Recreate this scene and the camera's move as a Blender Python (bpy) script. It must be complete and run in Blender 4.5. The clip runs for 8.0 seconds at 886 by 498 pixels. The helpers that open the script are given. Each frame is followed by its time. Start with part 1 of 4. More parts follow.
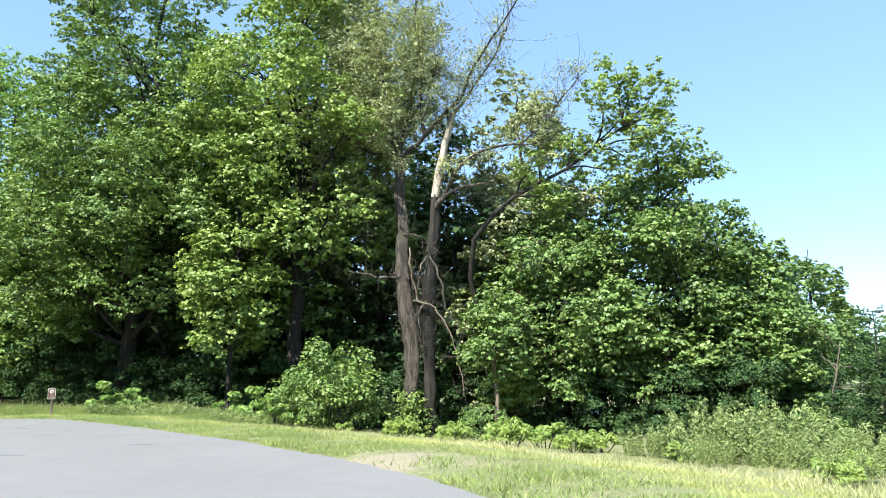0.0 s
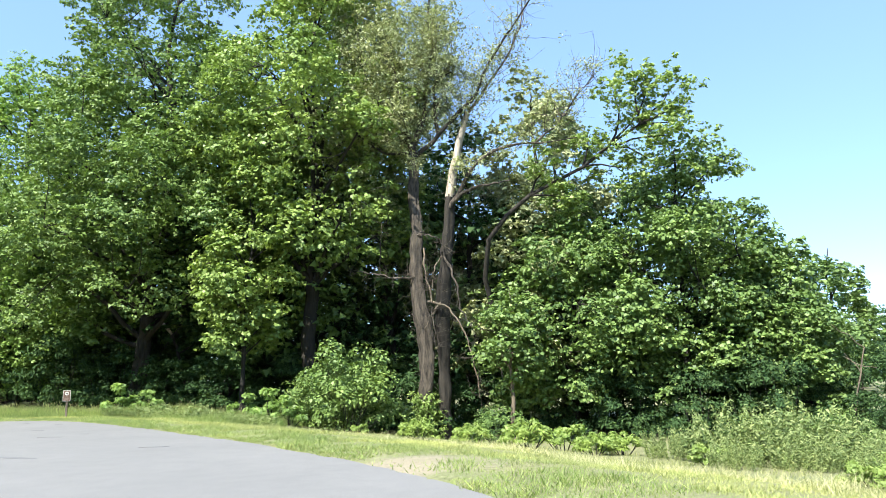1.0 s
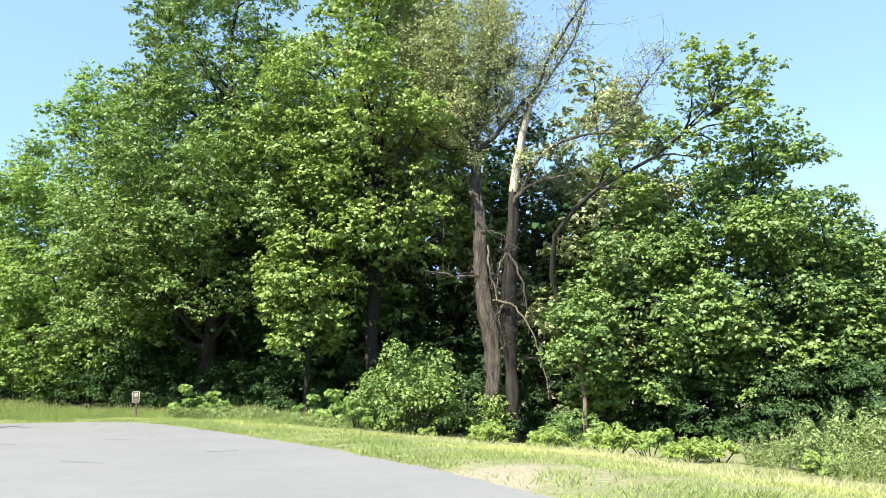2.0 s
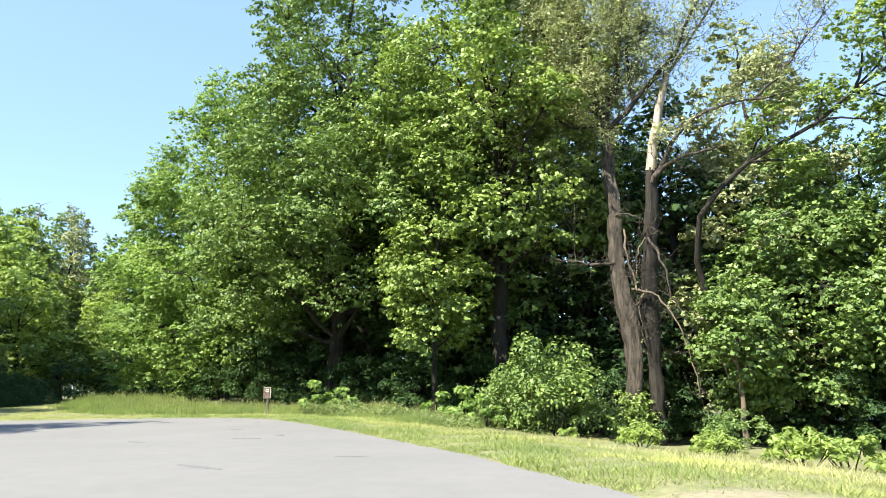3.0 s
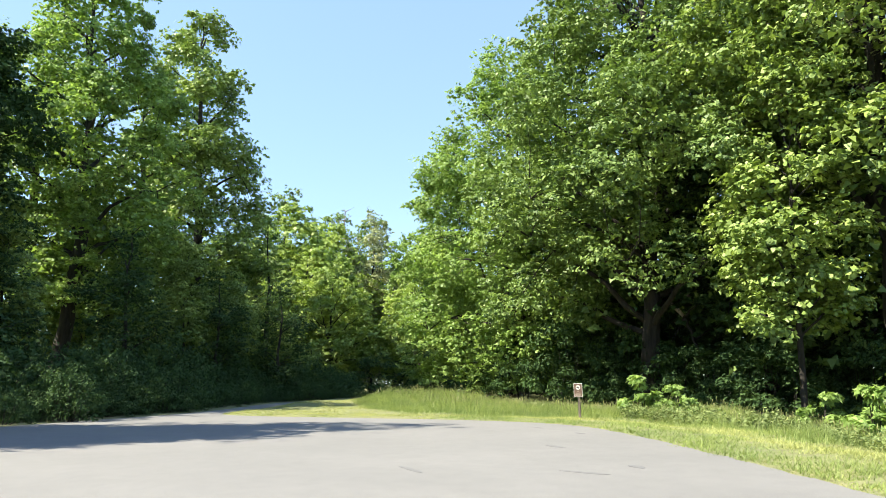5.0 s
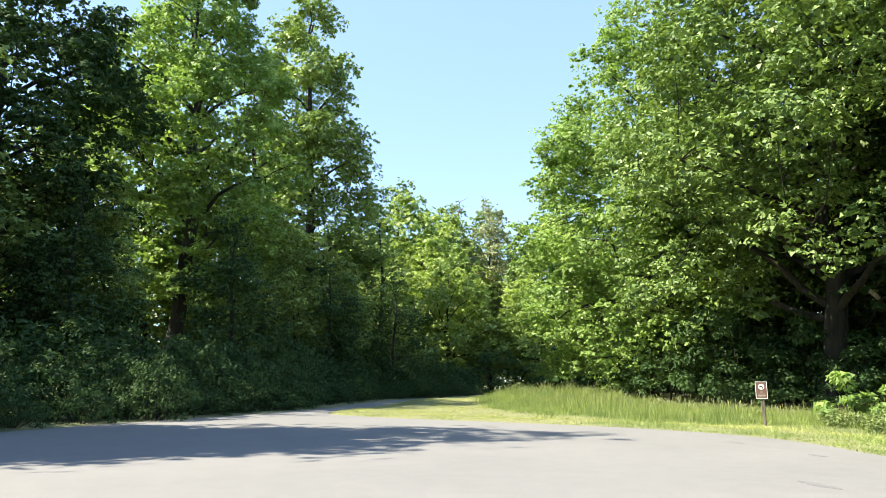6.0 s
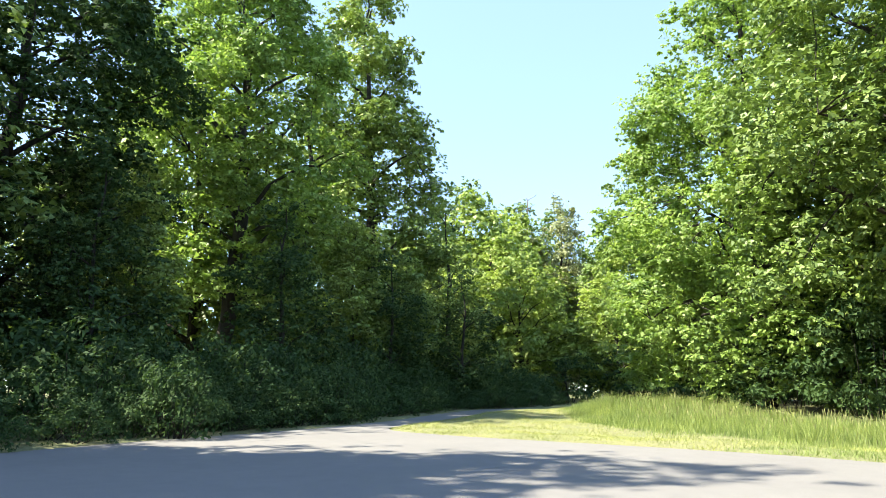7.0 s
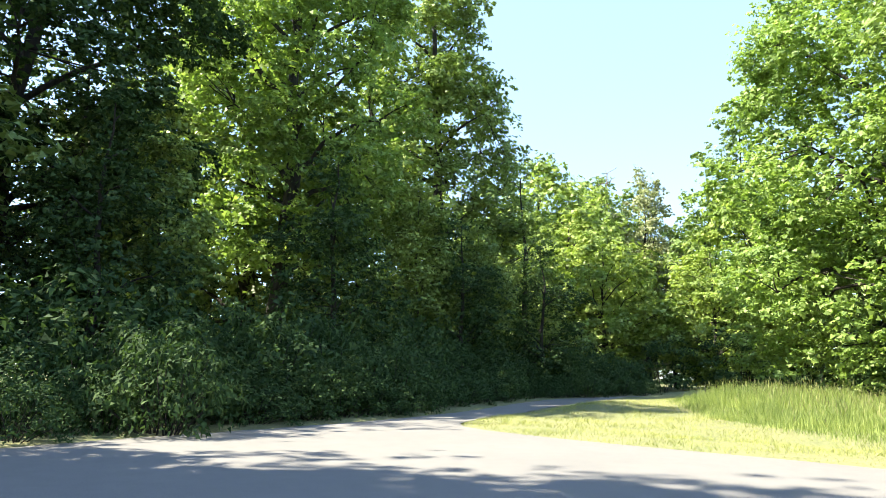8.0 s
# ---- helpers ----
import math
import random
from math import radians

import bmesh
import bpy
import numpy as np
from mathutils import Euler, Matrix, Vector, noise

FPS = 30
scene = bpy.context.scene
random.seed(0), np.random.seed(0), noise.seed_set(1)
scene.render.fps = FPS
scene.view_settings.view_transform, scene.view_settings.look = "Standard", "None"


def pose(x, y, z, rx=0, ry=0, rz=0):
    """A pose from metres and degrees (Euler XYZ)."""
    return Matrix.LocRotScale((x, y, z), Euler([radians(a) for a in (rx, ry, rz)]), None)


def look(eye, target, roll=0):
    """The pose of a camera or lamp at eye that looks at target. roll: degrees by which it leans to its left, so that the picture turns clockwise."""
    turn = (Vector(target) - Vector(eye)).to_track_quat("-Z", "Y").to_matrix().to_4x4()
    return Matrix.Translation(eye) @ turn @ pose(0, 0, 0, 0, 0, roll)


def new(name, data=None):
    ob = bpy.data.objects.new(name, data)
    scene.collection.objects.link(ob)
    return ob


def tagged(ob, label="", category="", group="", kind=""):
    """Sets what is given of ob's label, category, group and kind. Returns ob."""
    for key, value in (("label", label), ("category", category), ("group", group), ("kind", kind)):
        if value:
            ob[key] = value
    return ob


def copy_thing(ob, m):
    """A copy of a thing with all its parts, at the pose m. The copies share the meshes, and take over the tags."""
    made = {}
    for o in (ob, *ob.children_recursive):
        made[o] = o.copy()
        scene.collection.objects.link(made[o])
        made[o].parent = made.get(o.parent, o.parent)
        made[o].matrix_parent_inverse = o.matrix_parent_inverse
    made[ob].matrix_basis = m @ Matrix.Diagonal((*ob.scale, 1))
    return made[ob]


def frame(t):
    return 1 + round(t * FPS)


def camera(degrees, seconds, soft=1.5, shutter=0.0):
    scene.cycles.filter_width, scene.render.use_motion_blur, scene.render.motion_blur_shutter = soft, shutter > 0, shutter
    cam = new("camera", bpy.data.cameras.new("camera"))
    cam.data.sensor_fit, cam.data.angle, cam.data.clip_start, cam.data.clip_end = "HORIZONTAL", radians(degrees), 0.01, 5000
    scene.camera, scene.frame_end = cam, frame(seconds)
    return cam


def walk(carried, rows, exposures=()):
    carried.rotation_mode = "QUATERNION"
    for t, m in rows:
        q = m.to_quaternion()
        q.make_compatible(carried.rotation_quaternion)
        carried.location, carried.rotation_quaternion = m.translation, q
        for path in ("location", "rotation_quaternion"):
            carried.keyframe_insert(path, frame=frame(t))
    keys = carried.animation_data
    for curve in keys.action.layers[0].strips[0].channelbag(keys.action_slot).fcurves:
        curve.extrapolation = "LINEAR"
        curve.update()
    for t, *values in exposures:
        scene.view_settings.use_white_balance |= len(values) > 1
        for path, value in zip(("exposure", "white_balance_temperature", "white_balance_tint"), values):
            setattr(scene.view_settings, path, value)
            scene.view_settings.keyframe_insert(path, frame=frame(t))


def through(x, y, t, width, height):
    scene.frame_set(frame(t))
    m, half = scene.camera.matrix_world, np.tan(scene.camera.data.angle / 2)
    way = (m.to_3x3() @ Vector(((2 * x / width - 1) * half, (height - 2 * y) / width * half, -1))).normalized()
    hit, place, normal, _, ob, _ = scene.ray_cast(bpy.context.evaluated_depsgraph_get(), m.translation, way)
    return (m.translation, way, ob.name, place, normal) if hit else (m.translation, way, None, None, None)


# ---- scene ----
cam = camera(65.4, 8.0, soft=0.7)
PATH = [
    (0, (4.589, 7.179, 1.211), (4.244, 9.113, 1.585), -1.2),
    (0.5, (4.62, 7.314, 1.206), (4.261, 9.245, 1.585), -1.2),
    (1, (4.419, 7.546, 1.189), (4.038, 9.472, 1.569), -1.3),
    (2.3, (3.35, 9.096, 1.174), (2.732, 10.958, 1.563), -1.3),
    (2.5, (3.11, 9.472, 1.177), (2.429, 11.312, 1.565), -1.3),
    (3, (2.375, 10.553, 1.189), (1.52, 12.32, 1.575), -1.1),
    (3.5, (1.41, 11.802, 1.201), (0.378, 13.469, 1.594), -0.8),
    (4, (0.175, 13.161, 1.211), (-1.018, 14.717, 1.603), -0.8),
    (4.5, (-1.345, 14.568, 1.216), (-2.696, 15.992, 1.599), -0.6),
    (5, (-3.138, 15.965, 1.217), (-4.627, 17.242, 1.603), -0.4),
    (5.2, (-3.924, 16.508, 1.217), (-5.463, 17.726, 1.604), -0.3),
    (6.3, (-8.78, 19.221, 1.217), (-10.497, 20.175, 1.598), 0.1),
    (6.5, (-9.732, 19.657, 1.218), (-11.464, 20.579, 1.605), 0.1),
    (7, (-12.174, 20.687, 1.217), (-13.941, 21.533, 1.618), 0.1),
    (7.5, (-14.716, 21.675, 1.201), (-16.535, 22.407, 1.597), 0.7),
    (8, (-17.44, 22.717, 1.143), (-19.292, 23.382, 1.505), 0.8),
]
walk(cam, [(t, look(eye, target, roll)) for t, eye, target, roll in PATH], [(0.0, 1.42, 6150, 5.0), (2.5, 1.55, 6600, 6.0), (4.5, 1.50, 6950, 5.0), (6.5, 1.75, 7000, 6.0), (8.0, 2.02, 7150, 6.0)])

# ---- light ----
SUN_FROM = Vector((-0.35, -0.94, 0.0)).normalized()
SUN_HIGH = radians(50)
world = bpy.data.worlds.new("world")
scene.world = world
world.use_nodes = True
wn, wl = world.node_tree.nodes, world.node_tree.links
sky = wn.new("ShaderNodeTexSky")
sky.sky_type, sky.sun_disc = "NISHITA", False
sky.sun_elevation, sky.sun_rotation = SUN_HIGH, math.atan2(SUN_FROM.x, SUN_FROM.y)
sky.air_density, sky.dust_density, sky.ozone_density = 0.72, 0.05, 0.4
haze = wn.new("ShaderNodeMix")
haze.data_type = "RGBA"
haze.inputs[0].default_value, haze.inputs[7].default_value = 0.45, (1.56, 2.45, 4.45, 1)
wl.new(sky.outputs[0], haze.inputs[6])
wl.new(haze.outputs[2], wn["Background"].inputs[0])
wn["Background"].inputs[1].default_value = 0.135
sun = new("sun", bpy.data.lights.new("sun", "SUN"))
sun.data.energy, sun.data.angle, sun.data.color = 5.2, radians(0.5), (1.0, 0.945, 0.82)
sun.matrix_world = look(SUN_FROM * 80 + Vector((0, 0, 80 * math.tan(SUN_HIGH))), (0, 0, 0))

# ---- materials ----


def material(name):
    m = bpy.data.materials.new(name)
    m.use_nodes = True
    n = m.node_tree.nodes
    return m, n, m.node_tree.links, n["Principled BSDF"]


def ramp(n, l, fac, stops):
    r = n.new("ShaderNodeValToRGB")
    while len(r.color_ramp.elements) < len(stops):
        r.color_ramp.elements.new(0.5)
    for e, (at, col) in zip(r.color_ramp.elements, stops):
        e.position, e.color = at, (*col, 1)
    l.new(fac, r.inputs[0])
    return r.outputs[0]


def noise_of(n, l, scale, detail=4, rough=0.6, stretch=None):
    co = n.new("ShaderNodeTexCoord").outputs["Object"]
    if stretch:
        mp = n.new("ShaderNodeMapping")
        mp.inputs["Scale"].default_value = stretch
        l.new(co, mp.inputs[0])
        co = mp.outputs[0]
    t = n.new("ShaderNodeTexNoise")
    t.inputs["Scale"].default_value, t.inputs["Detail"].default_value, t.inputs["Roughness"].default_value = scale, detail, rough
    l.new(co, t.inputs["Vector"])
    return t.outputs[0]


def blend(n, l, fac, a, b, how="MIX"):
    mx = n.new("ShaderNodeMix")
    mx.data_type, mx.blend_type = "RGBA", how
    for socket, value in ((mx.inputs[0], fac), (mx.inputs[6], a), (mx.inputs[7], b)):
        if isinstance(value, (int, float)):
            socket.default_value = value
        elif isinstance(value, tuple):
            socket.default_value = (*value, 1)
        else:
            l.new(value, socket)
    return mx.outputs[2]


def bump(n, l, height, b, strength, dist):
    bp = n.new("ShaderNodeBump")
    bp.inputs["Strength"].default_value, bp.inputs["Distance"].default_value = strength, dist
    l.new(height, bp.inputs["Height"])
    l.new(bp.outputs[0], b.inputs["Normal"])


def leaf_material(name, dark, mid, light, through=0.2, gloss=0.4, sheen=0.36):
    """Leaves that vary one by one and from spray to spray, and let light through."""
    m, n, l, b = material(name)
    own_tone = n.new("ShaderNodeNewGeometry").outputs["Random Per Island"]
    col = ramp(n, l, own_tone, ((0.0, dark), (0.5, mid), (1.0, light)))
    patch = ramp(n, l, noise_of(n, l, 0.35, 3), ((0.3, (0.72, 0.78, 0.75)), (0.7, (1.2, 1.15, 1.0))))
    col = blend(n, l, 1.0, col, patch, "MULTIPLY")
    l.new(col, b.inputs["Base Color"])
    b.inputs["Roughness"].default_value = gloss
    b.inputs["Specular IOR Level"].default_value = sheen
    tr = n.new("ShaderNodeBsdfTranslucent")
    l.new(blend(n, l, 1.0, col, (1.15, 1.22, 0.72), "MULTIPLY"), tr.inputs[0])
    mx = n.new("ShaderNodeMixShader")
    mx.inputs[0].default_value = through
    l.new(b.outputs[0], mx.inputs[1])
    l.new(tr.outputs[0], mx.inputs[2])
    l.new(mx.outputs[0], n["Material Output"].inputs[0])
    return m


def bark_material(name, dark, light, scale=5.0):
    m, n, l, b = material(name)
    ridges = noise_of(n, l, scale, 6, 0.7, (1, 1, 0.18))
    stain = noise_of(n, l, 0.6, 3)
    col = ramp(n, l, ridges, ((0.36, dark), (0.64, light)))
    col = blend(n, l, 1.0, col, ramp(n, l, stain, ((0.3, (0.7, 0.72, 0.66)), (0.7, (1.15, 1.1, 1.05)))), "MULTIPLY")
    l.new(col, b.inputs["Base Color"])
    b.inputs["Roughness"].default_value = 0.9
    bump(n, l, ridges, b, 1.0, 0.09)
    return m


LEAF_DEEP = leaf_material("leaf_deep", (0.086, 0.140, 0.044), (0.150, 0.228, 0.070), (0.222, 0.310, 0.104), 0.26, 0.5)
LEAF_FRESH = leaf_material("leaf_fresh", (0.132, 0.190, 0.050), (0.225, 0.310, 0.085), (0.330, 0.420, 0.140), 0.28, 0.5)
LEAF_MAPLE = leaf_material("leaf_maple", (0.090, 0.144, 0.041), (0.156, 0.234, 0.067), (0.236, 0.322, 0.101), 0.24, 0.5)
LEAF_LIME = leaf_material("leaf_lime", (0.165, 0.230, 0.052), (0.262, 0.350, 0.092), (0.38, 0.46, 0.16), 0.38, 0.5)
LEAF_OLIVE = leaf_material("leaf_olive", (0.180, 0.200, 0.105), (0.305, 0.335, 0.185), (0.44, 0.46, 0.28), 0.28, 0.55)
LEAF_BRIGHT = leaf_material("leaf_bright", (0.130, 0.205, 0.054), (0.225, 0.332, 0.095), (0.335, 0.450, 0.155), 0.40, 0.5)
# Shade put into the colour: leaves darkened where light would still reach them.
LEAF_SHADE_TINT = leaf_material("leaf_shade_tint", (0.028, 0.057, 0.024), (0.048, 0.092, 0.036), (0.084, 0.138, 0.053), 0.25, 0.75, 0.15)
LEAF_WEED = leaf_material("leaf_weed", (0.105, 0.150, 0.048), (0.200, 0.258, 0.095), (0.35, 0.39, 0.18), 0.3, 0.6)
GRASS_DRY = leaf_material("grass_mown", (0.200, 0.232, 0.078), (0.330, 0.360, 0.132), (0.49, 0.49, 0.215), 0.2, 0.75)
GRASS_TALL = leaf_material("grass_tall", (0.115, 0.165, 0.048), (0.215, 0.285, 0.085), (0.37, 0.42, 0.165), 0.3, 0.6)
GRASS_ROUGH = leaf_material("grass_rough", (0.115, 0.145, 0.046), (0.245, 0.270, 0.104), (0.46, 0.44, 0.23), 0.25, 0.7)
SEED_HEAD = leaf_material("grass_seed_head", (0.14, 0.15, 0.065), (0.23, 0.24, 0.11), (0.34, 0.34, 0.17), 0.2, 0.8)
STRAW = leaf_material("straw", (0.30, 0.29, 0.15), (0.48, 0.46, 0.26), (0.66, 0.62, 0.40), 0.2, 0.8)
# BARK is darkened to imitate stems standing in crown shade.
BARK = bark_material("bark", (0.011, 0.009, 0.008), (0.038, 0.031, 0.026))
BARK_GREY = bark_material("bark_grey", (0.014, 0.011, 0.010), (0.125, 0.102, 0.084), 8.0)
BARK_PALE = bark_material("bark_pale", (0.07, 0.055, 0.043), (0.25, 0.20, 0.155), 6.0)
WOOD_BARE = bark_material("bare_wood", (0.22, 0.18, 0.145), (0.56, 0.49, 0.42), 4.0)


def asphalt():
    m, n, l, b = material("asphalt")
    grain = noise_of(n, l, 60, 3, 0.8)
    worn = noise_of(n, l, 0.35, 5, 0.55)
    col = ramp(n, l, grain, ((0.3, (0.134, 0.129, 0.128)), (0.7, (0.204, 0.198, 0.197))))
    col = blend(n, l, 1.0, col, ramp(n, l, worn, ((0.3, (0.93, 0.93, 0.935)), (0.7, (1.05, 1.045, 1.045)))), "MULTIPLY")
    col = blend(n, l, 1.0, col, ramp(n, l, noise_of(n, l, 2.6, 6, 0.7), ((0.36, (0.94, 0.94, 0.945)), (0.6, (1.02, 1.02, 1.015)))), "MULTIPLY")
    l.new(col, b.inputs["Base Color"])
    b.inputs["Roughness"].default_value = 0.85
    bump(n, l, grain, b, 0.4, 0.004)
    return m


def soil():
    m, n, l, b = material("grassy_soil")
    big = noise_of(n, l, 0.5, 5)
    fine = noise_of(n, l, 14, 4, 0.7)
    col = ramp(n, l, fine, ((0.25, (0.11, 0.113, 0.056)), (0.55, (0.20, 0.20, 0.104)), (0.8, (0.34, 0.30, 0.195))))
    col = blend(n, l, 1.0, col, ramp(n, l, big, ((0.3, (0.75, 0.85, 0.7)), (0.7, (1.15, 1.1, 1.0)))), "MULTIPLY")
    spot = n.new("ShaderNodeVectorMath")
    spot.operation = "DISTANCE"
    l.new(n.new("ShaderNodeTexCoord").outputs["Object"], spot.inputs[0])
    spot.inputs[1].default_value = (1.9, 17.6, 0)
    ragged = n.new("ShaderNodeMath")
    ragged.operation = "MULTIPLY_ADD"
    l.new(noise_of(n, l, 0.9, 5), ragged.inputs[0])
    ragged.inputs[1].default_value = 5.0
    l.new(spot.outputs["Value"], ragged.inputs[2])
    near = n.new("ShaderNodeMapRange")
    l.new(ragged.outputs[0], near.inputs[0])
    near.inputs[1].default_value, near.inputs[2].default_value, near.inputs[3].default_value, near.inputs[4].default_value = 3.0, 4.0, 0.9, 0.0
    col = blend(n, l, near.outputs[0], col, ramp(n, l, fine, ((0.3, (0.21, 0.175, 0.125)), (0.7, (0.32, 0.27, 0.195)))))
    l.new(col, b.inputs["Base Color"])
    b.inputs["Roughness"].default_value = 0.95
    bump(n, l, fine, b, 0.8, 0.05)
    return m


ASPHALT, SOIL = asphalt(), soil()

# ---- building helpers ----


def mesh_of(name, verts, faces, mat, smooth=False):
    """A mesh from arrays: faces is one array or a list of arrays of vertex numbers."""
    me = bpy.data.meshes.new(name)
    groups = [np.asarray(f, np.int32) for f in (faces if isinstance(faces, list) else [faces]) if len(f)]
    verts = np.asarray(verts, np.float32)
    me.vertices.add(len(verts))
    me.vertices.foreach_set("co", verts.ravel())
    sizes = np.concatenate([np.full(len(g), g.shape[1], np.int32) for g in groups])
    me.loops.add(int(sizes.sum()))
    me.loops.foreach_set("vertex_index", np.concatenate([g.ravel() for g in groups]))
    me.polygons.add(len(sizes))
    me.polygons.foreach_set("loop_start", np.concatenate([[0], np.cumsum(sizes)[:-1]]).astype(np.int32))
    if smooth:
        me.polygons.foreach_set("use_smooth", np.ones(len(sizes), bool))
    me.update(calc_edges=True)
    me.materials.append(mat)
    return me


def thing(name, at=(0, 0, 0), label="", category="", group="", kind=""):
    ob = new(name)
    ob.location = at
    return tagged(ob, label, category, group, kind)


def child(name, me, parent, label="", kind=""):
    ob = new(name, me)
    ob.parent = parent
    return tagged(ob, label, kind=kind)


def part(name, bm, mat, parent, label=""):
    me = bpy.data.meshes.new(name)
    bm.to_mesh(me)
    bm.free()
    me.materials.append(mat)
    return child(name, me, parent, label)


def tube(points, radii, sides=6):
    """A tapered round stem along points: vertices and four-sided faces."""
    p = np.asarray(points, float)
    r = np.asarray(radii, float)
    d = np.gradient(p, axis=0)
    d /= np.linalg.norm(d, axis=1)[:, None] + 1e-9
    ref = np.where(np.abs(d[:, 2:3]) > 0.9, [[1.0, 0, 0]], [[0, 0, 1.0]])
    a = np.cross(d, ref)
    a /= np.linalg.norm(a, axis=1)[:, None] + 1e-9
    for i in range(1, len(a)):
        a[i] = a[i - 1] - d[i] * (a[i - 1] @ d[i])
        a[i] /= np.linalg.norm(a[i]) + 1e-9
    b = np.cross(d, a)
    ang = np.linspace(0, 2 * np.pi, sides, endpoint=False)
    v = p[:, None] + r[:, None, None] * (np.cos(ang)[None, :, None] * a[:, None] + np.sin(ang)[None, :, None] * b[:, None])
    i, k = np.meshgrid(np.arange(len(p) - 1), np.arange(sides), indexing="ij")
    q = (k + 1) % sides
    f = np.stack([i * sides + k, i * sides + q, (i + 1) * sides + q, (i + 1) * sides + k], -1).reshape(-1, 4)
    return v.reshape(-1, 3), f


def tubes(list_of):
    """Several stems in one pair of arrays."""
    vs, fs, at = [], [], 0
    for points, radii, sides in list_of:
        v, f = tube(points, radii, sides)
        vs.append(v)
        fs.append(f + at)
        at += len(v)
    return np.concatenate(vs), np.concatenate(fs)


def bend(rng, a, b, n=7, wobble=0.06, sag=0.0):
    """A wandering line from a to b."""
    a, b = np.asarray(a, float), np.asarray(b, float)
    u = np.linspace(0, 1, n)[:, None]
    size = np.linalg.norm(b - a)
    walk_off = np.cumsum(rng.normal(0, wobble * size / n ** 0.5, (n, 3)), 0)
    walk_off -= walk_off[:1] + (walk_off[-1:] - walk_off[:1]) * u
    p = a + (b - a) * u + walk_off
    p[:, 2] += sag * size * np.sin(np.pi * u[:, 0])
    return p


def leaves(rng, at, out, size, droop=0.35, narrow=0.6, whole=False):
    """Small leaves at points, turned outwards and upwards, folded when whole: vertices and faces."""
    n = len(at)
    nor = out * 0.8 + np.array([0, 0, 0.55]) + rng.normal(0, 0.46, (n, 3))
    nor /= np.linalg.norm(nor, axis=1)[:, None] + 1e-9
    tip = rng.normal(0, 1, (n, 3)) + out * 0.8
    tip[:, 2] -= droop
    tip -= nor * (tip * nor).sum(1)[:, None]
    tip /= np.linalg.norm(tip, axis=1)[:, None] + 1e-9
    side = np.cross(nor, tip)
    s = size * rng.uniform(0.65, 1.35, (n, 1))
    w = s * narrow * 0.5
    if not whole:
        v = np.stack([at - tip * s * 0.4 - side * w, at - tip * s * 0.4 + side * w, at + tip * s * 0.6], 1)
        return v.reshape(-1, 3), np.arange(3 * n).reshape(n, 3)
    fold = s * rng.uniform(-0.05, 0.2, (n, 1))
    v = np.stack([at - tip * s * 0.5, at + side * w + nor * fold - tip * s * 0.05, at + tip * s * 0.5 - nor * fold * 0.6, at - side * w + nor * fold - tip * s * 0.05], 1)
    return v.reshape(-1, 3), np.arange(4 * n).reshape(n, 4)


def sprays(rng, centres, radii, per, flat=0.5):
    """Points on leafy domes round centres, with the way outwards at each."""
    n = len(centres)
    k = np.repeat(np.arange(n), per)
    d = rng.normal(0, 1, (len(k), 3))
    d[:, 2] = np.abs(d[:, 2]) * 1.1 - 0.35
    d /= np.linalg.norm(d, axis=1)[:, None]
    far = rng.uniform(0.3, 1, (len(k), 1)) ** 0.4
    off = d * far * radii[k][:, None]
    off[:, 2] *= flat
    off[:, 2] -= 0.22 * (off[:, :2] ** 2).sum(1) / radii[k]
    return centres[k] + off, d


def tufts(rng, centres, radii, ways, per, count=7, flat=0.5):
    """Leaf points in small tufts that lie on a drooping fan round each centre, with the way outwards at each."""
    k = np.repeat(np.arange(len(centres)), count)
    n = len(k)
    a = rng.uniform(0, 2 * np.pi, n)
    u = rng.uniform(0, 1, n) ** 0.55
    r = radii[k]
    off = np.stack([np.cos(a) * u * r, np.sin(a) * u * r, r * (flat * (0.6 - u ** 2) + rng.normal(0, 0.24, n))], -1)
    c = centres[k] + off
    j = np.repeat(np.arange(n), max(1, per // count))
    d = rng.normal(0, 1, (len(j), 3))
    d[:, 2] = np.abs(d[:, 2]) - 0.25
    d /= np.linalg.norm(d, axis=1)[:, None]
    size = (0.36 * r * rng.uniform(0.45, 1.5, n))[j][:, None]
    at = c[j] + d * size * rng.uniform(0.35, 1, (len(j), 1)) * np.array([1, 1, 0.62])
    out = 0.55 * d + 0.35 * ways[k][j] + 0.5 * off[j] / (r[j][:, None] + 1e-6)
    return at, out


CROWN_SHAPES = {
    "round": lambda u: np.sin(np.pi * np.clip(0.08 + 0.90 * u, 0, 1) ** 0.8) ** 0.6,
    "tall": lambda u: np.sin(np.pi * np.clip(0.14 + 0.84 * u, 0, 1) ** 0.9) ** 0.7,
    "dome": lambda u: np.sqrt(1.0 - np.clip(u, 0, 0.995) ** 3.2) * (0.80 + 0.20 * np.sin(np.pi * np.clip(u * 1.5, 0, 1))),
    "skirt": lambda u: np.sqrt(1.0 - np.clip(u, 0, 0.995) ** 4) * (0.76 + 0.24 * np.sin(np.pi * np.clip(u * 1.4, 0, 1))),
}


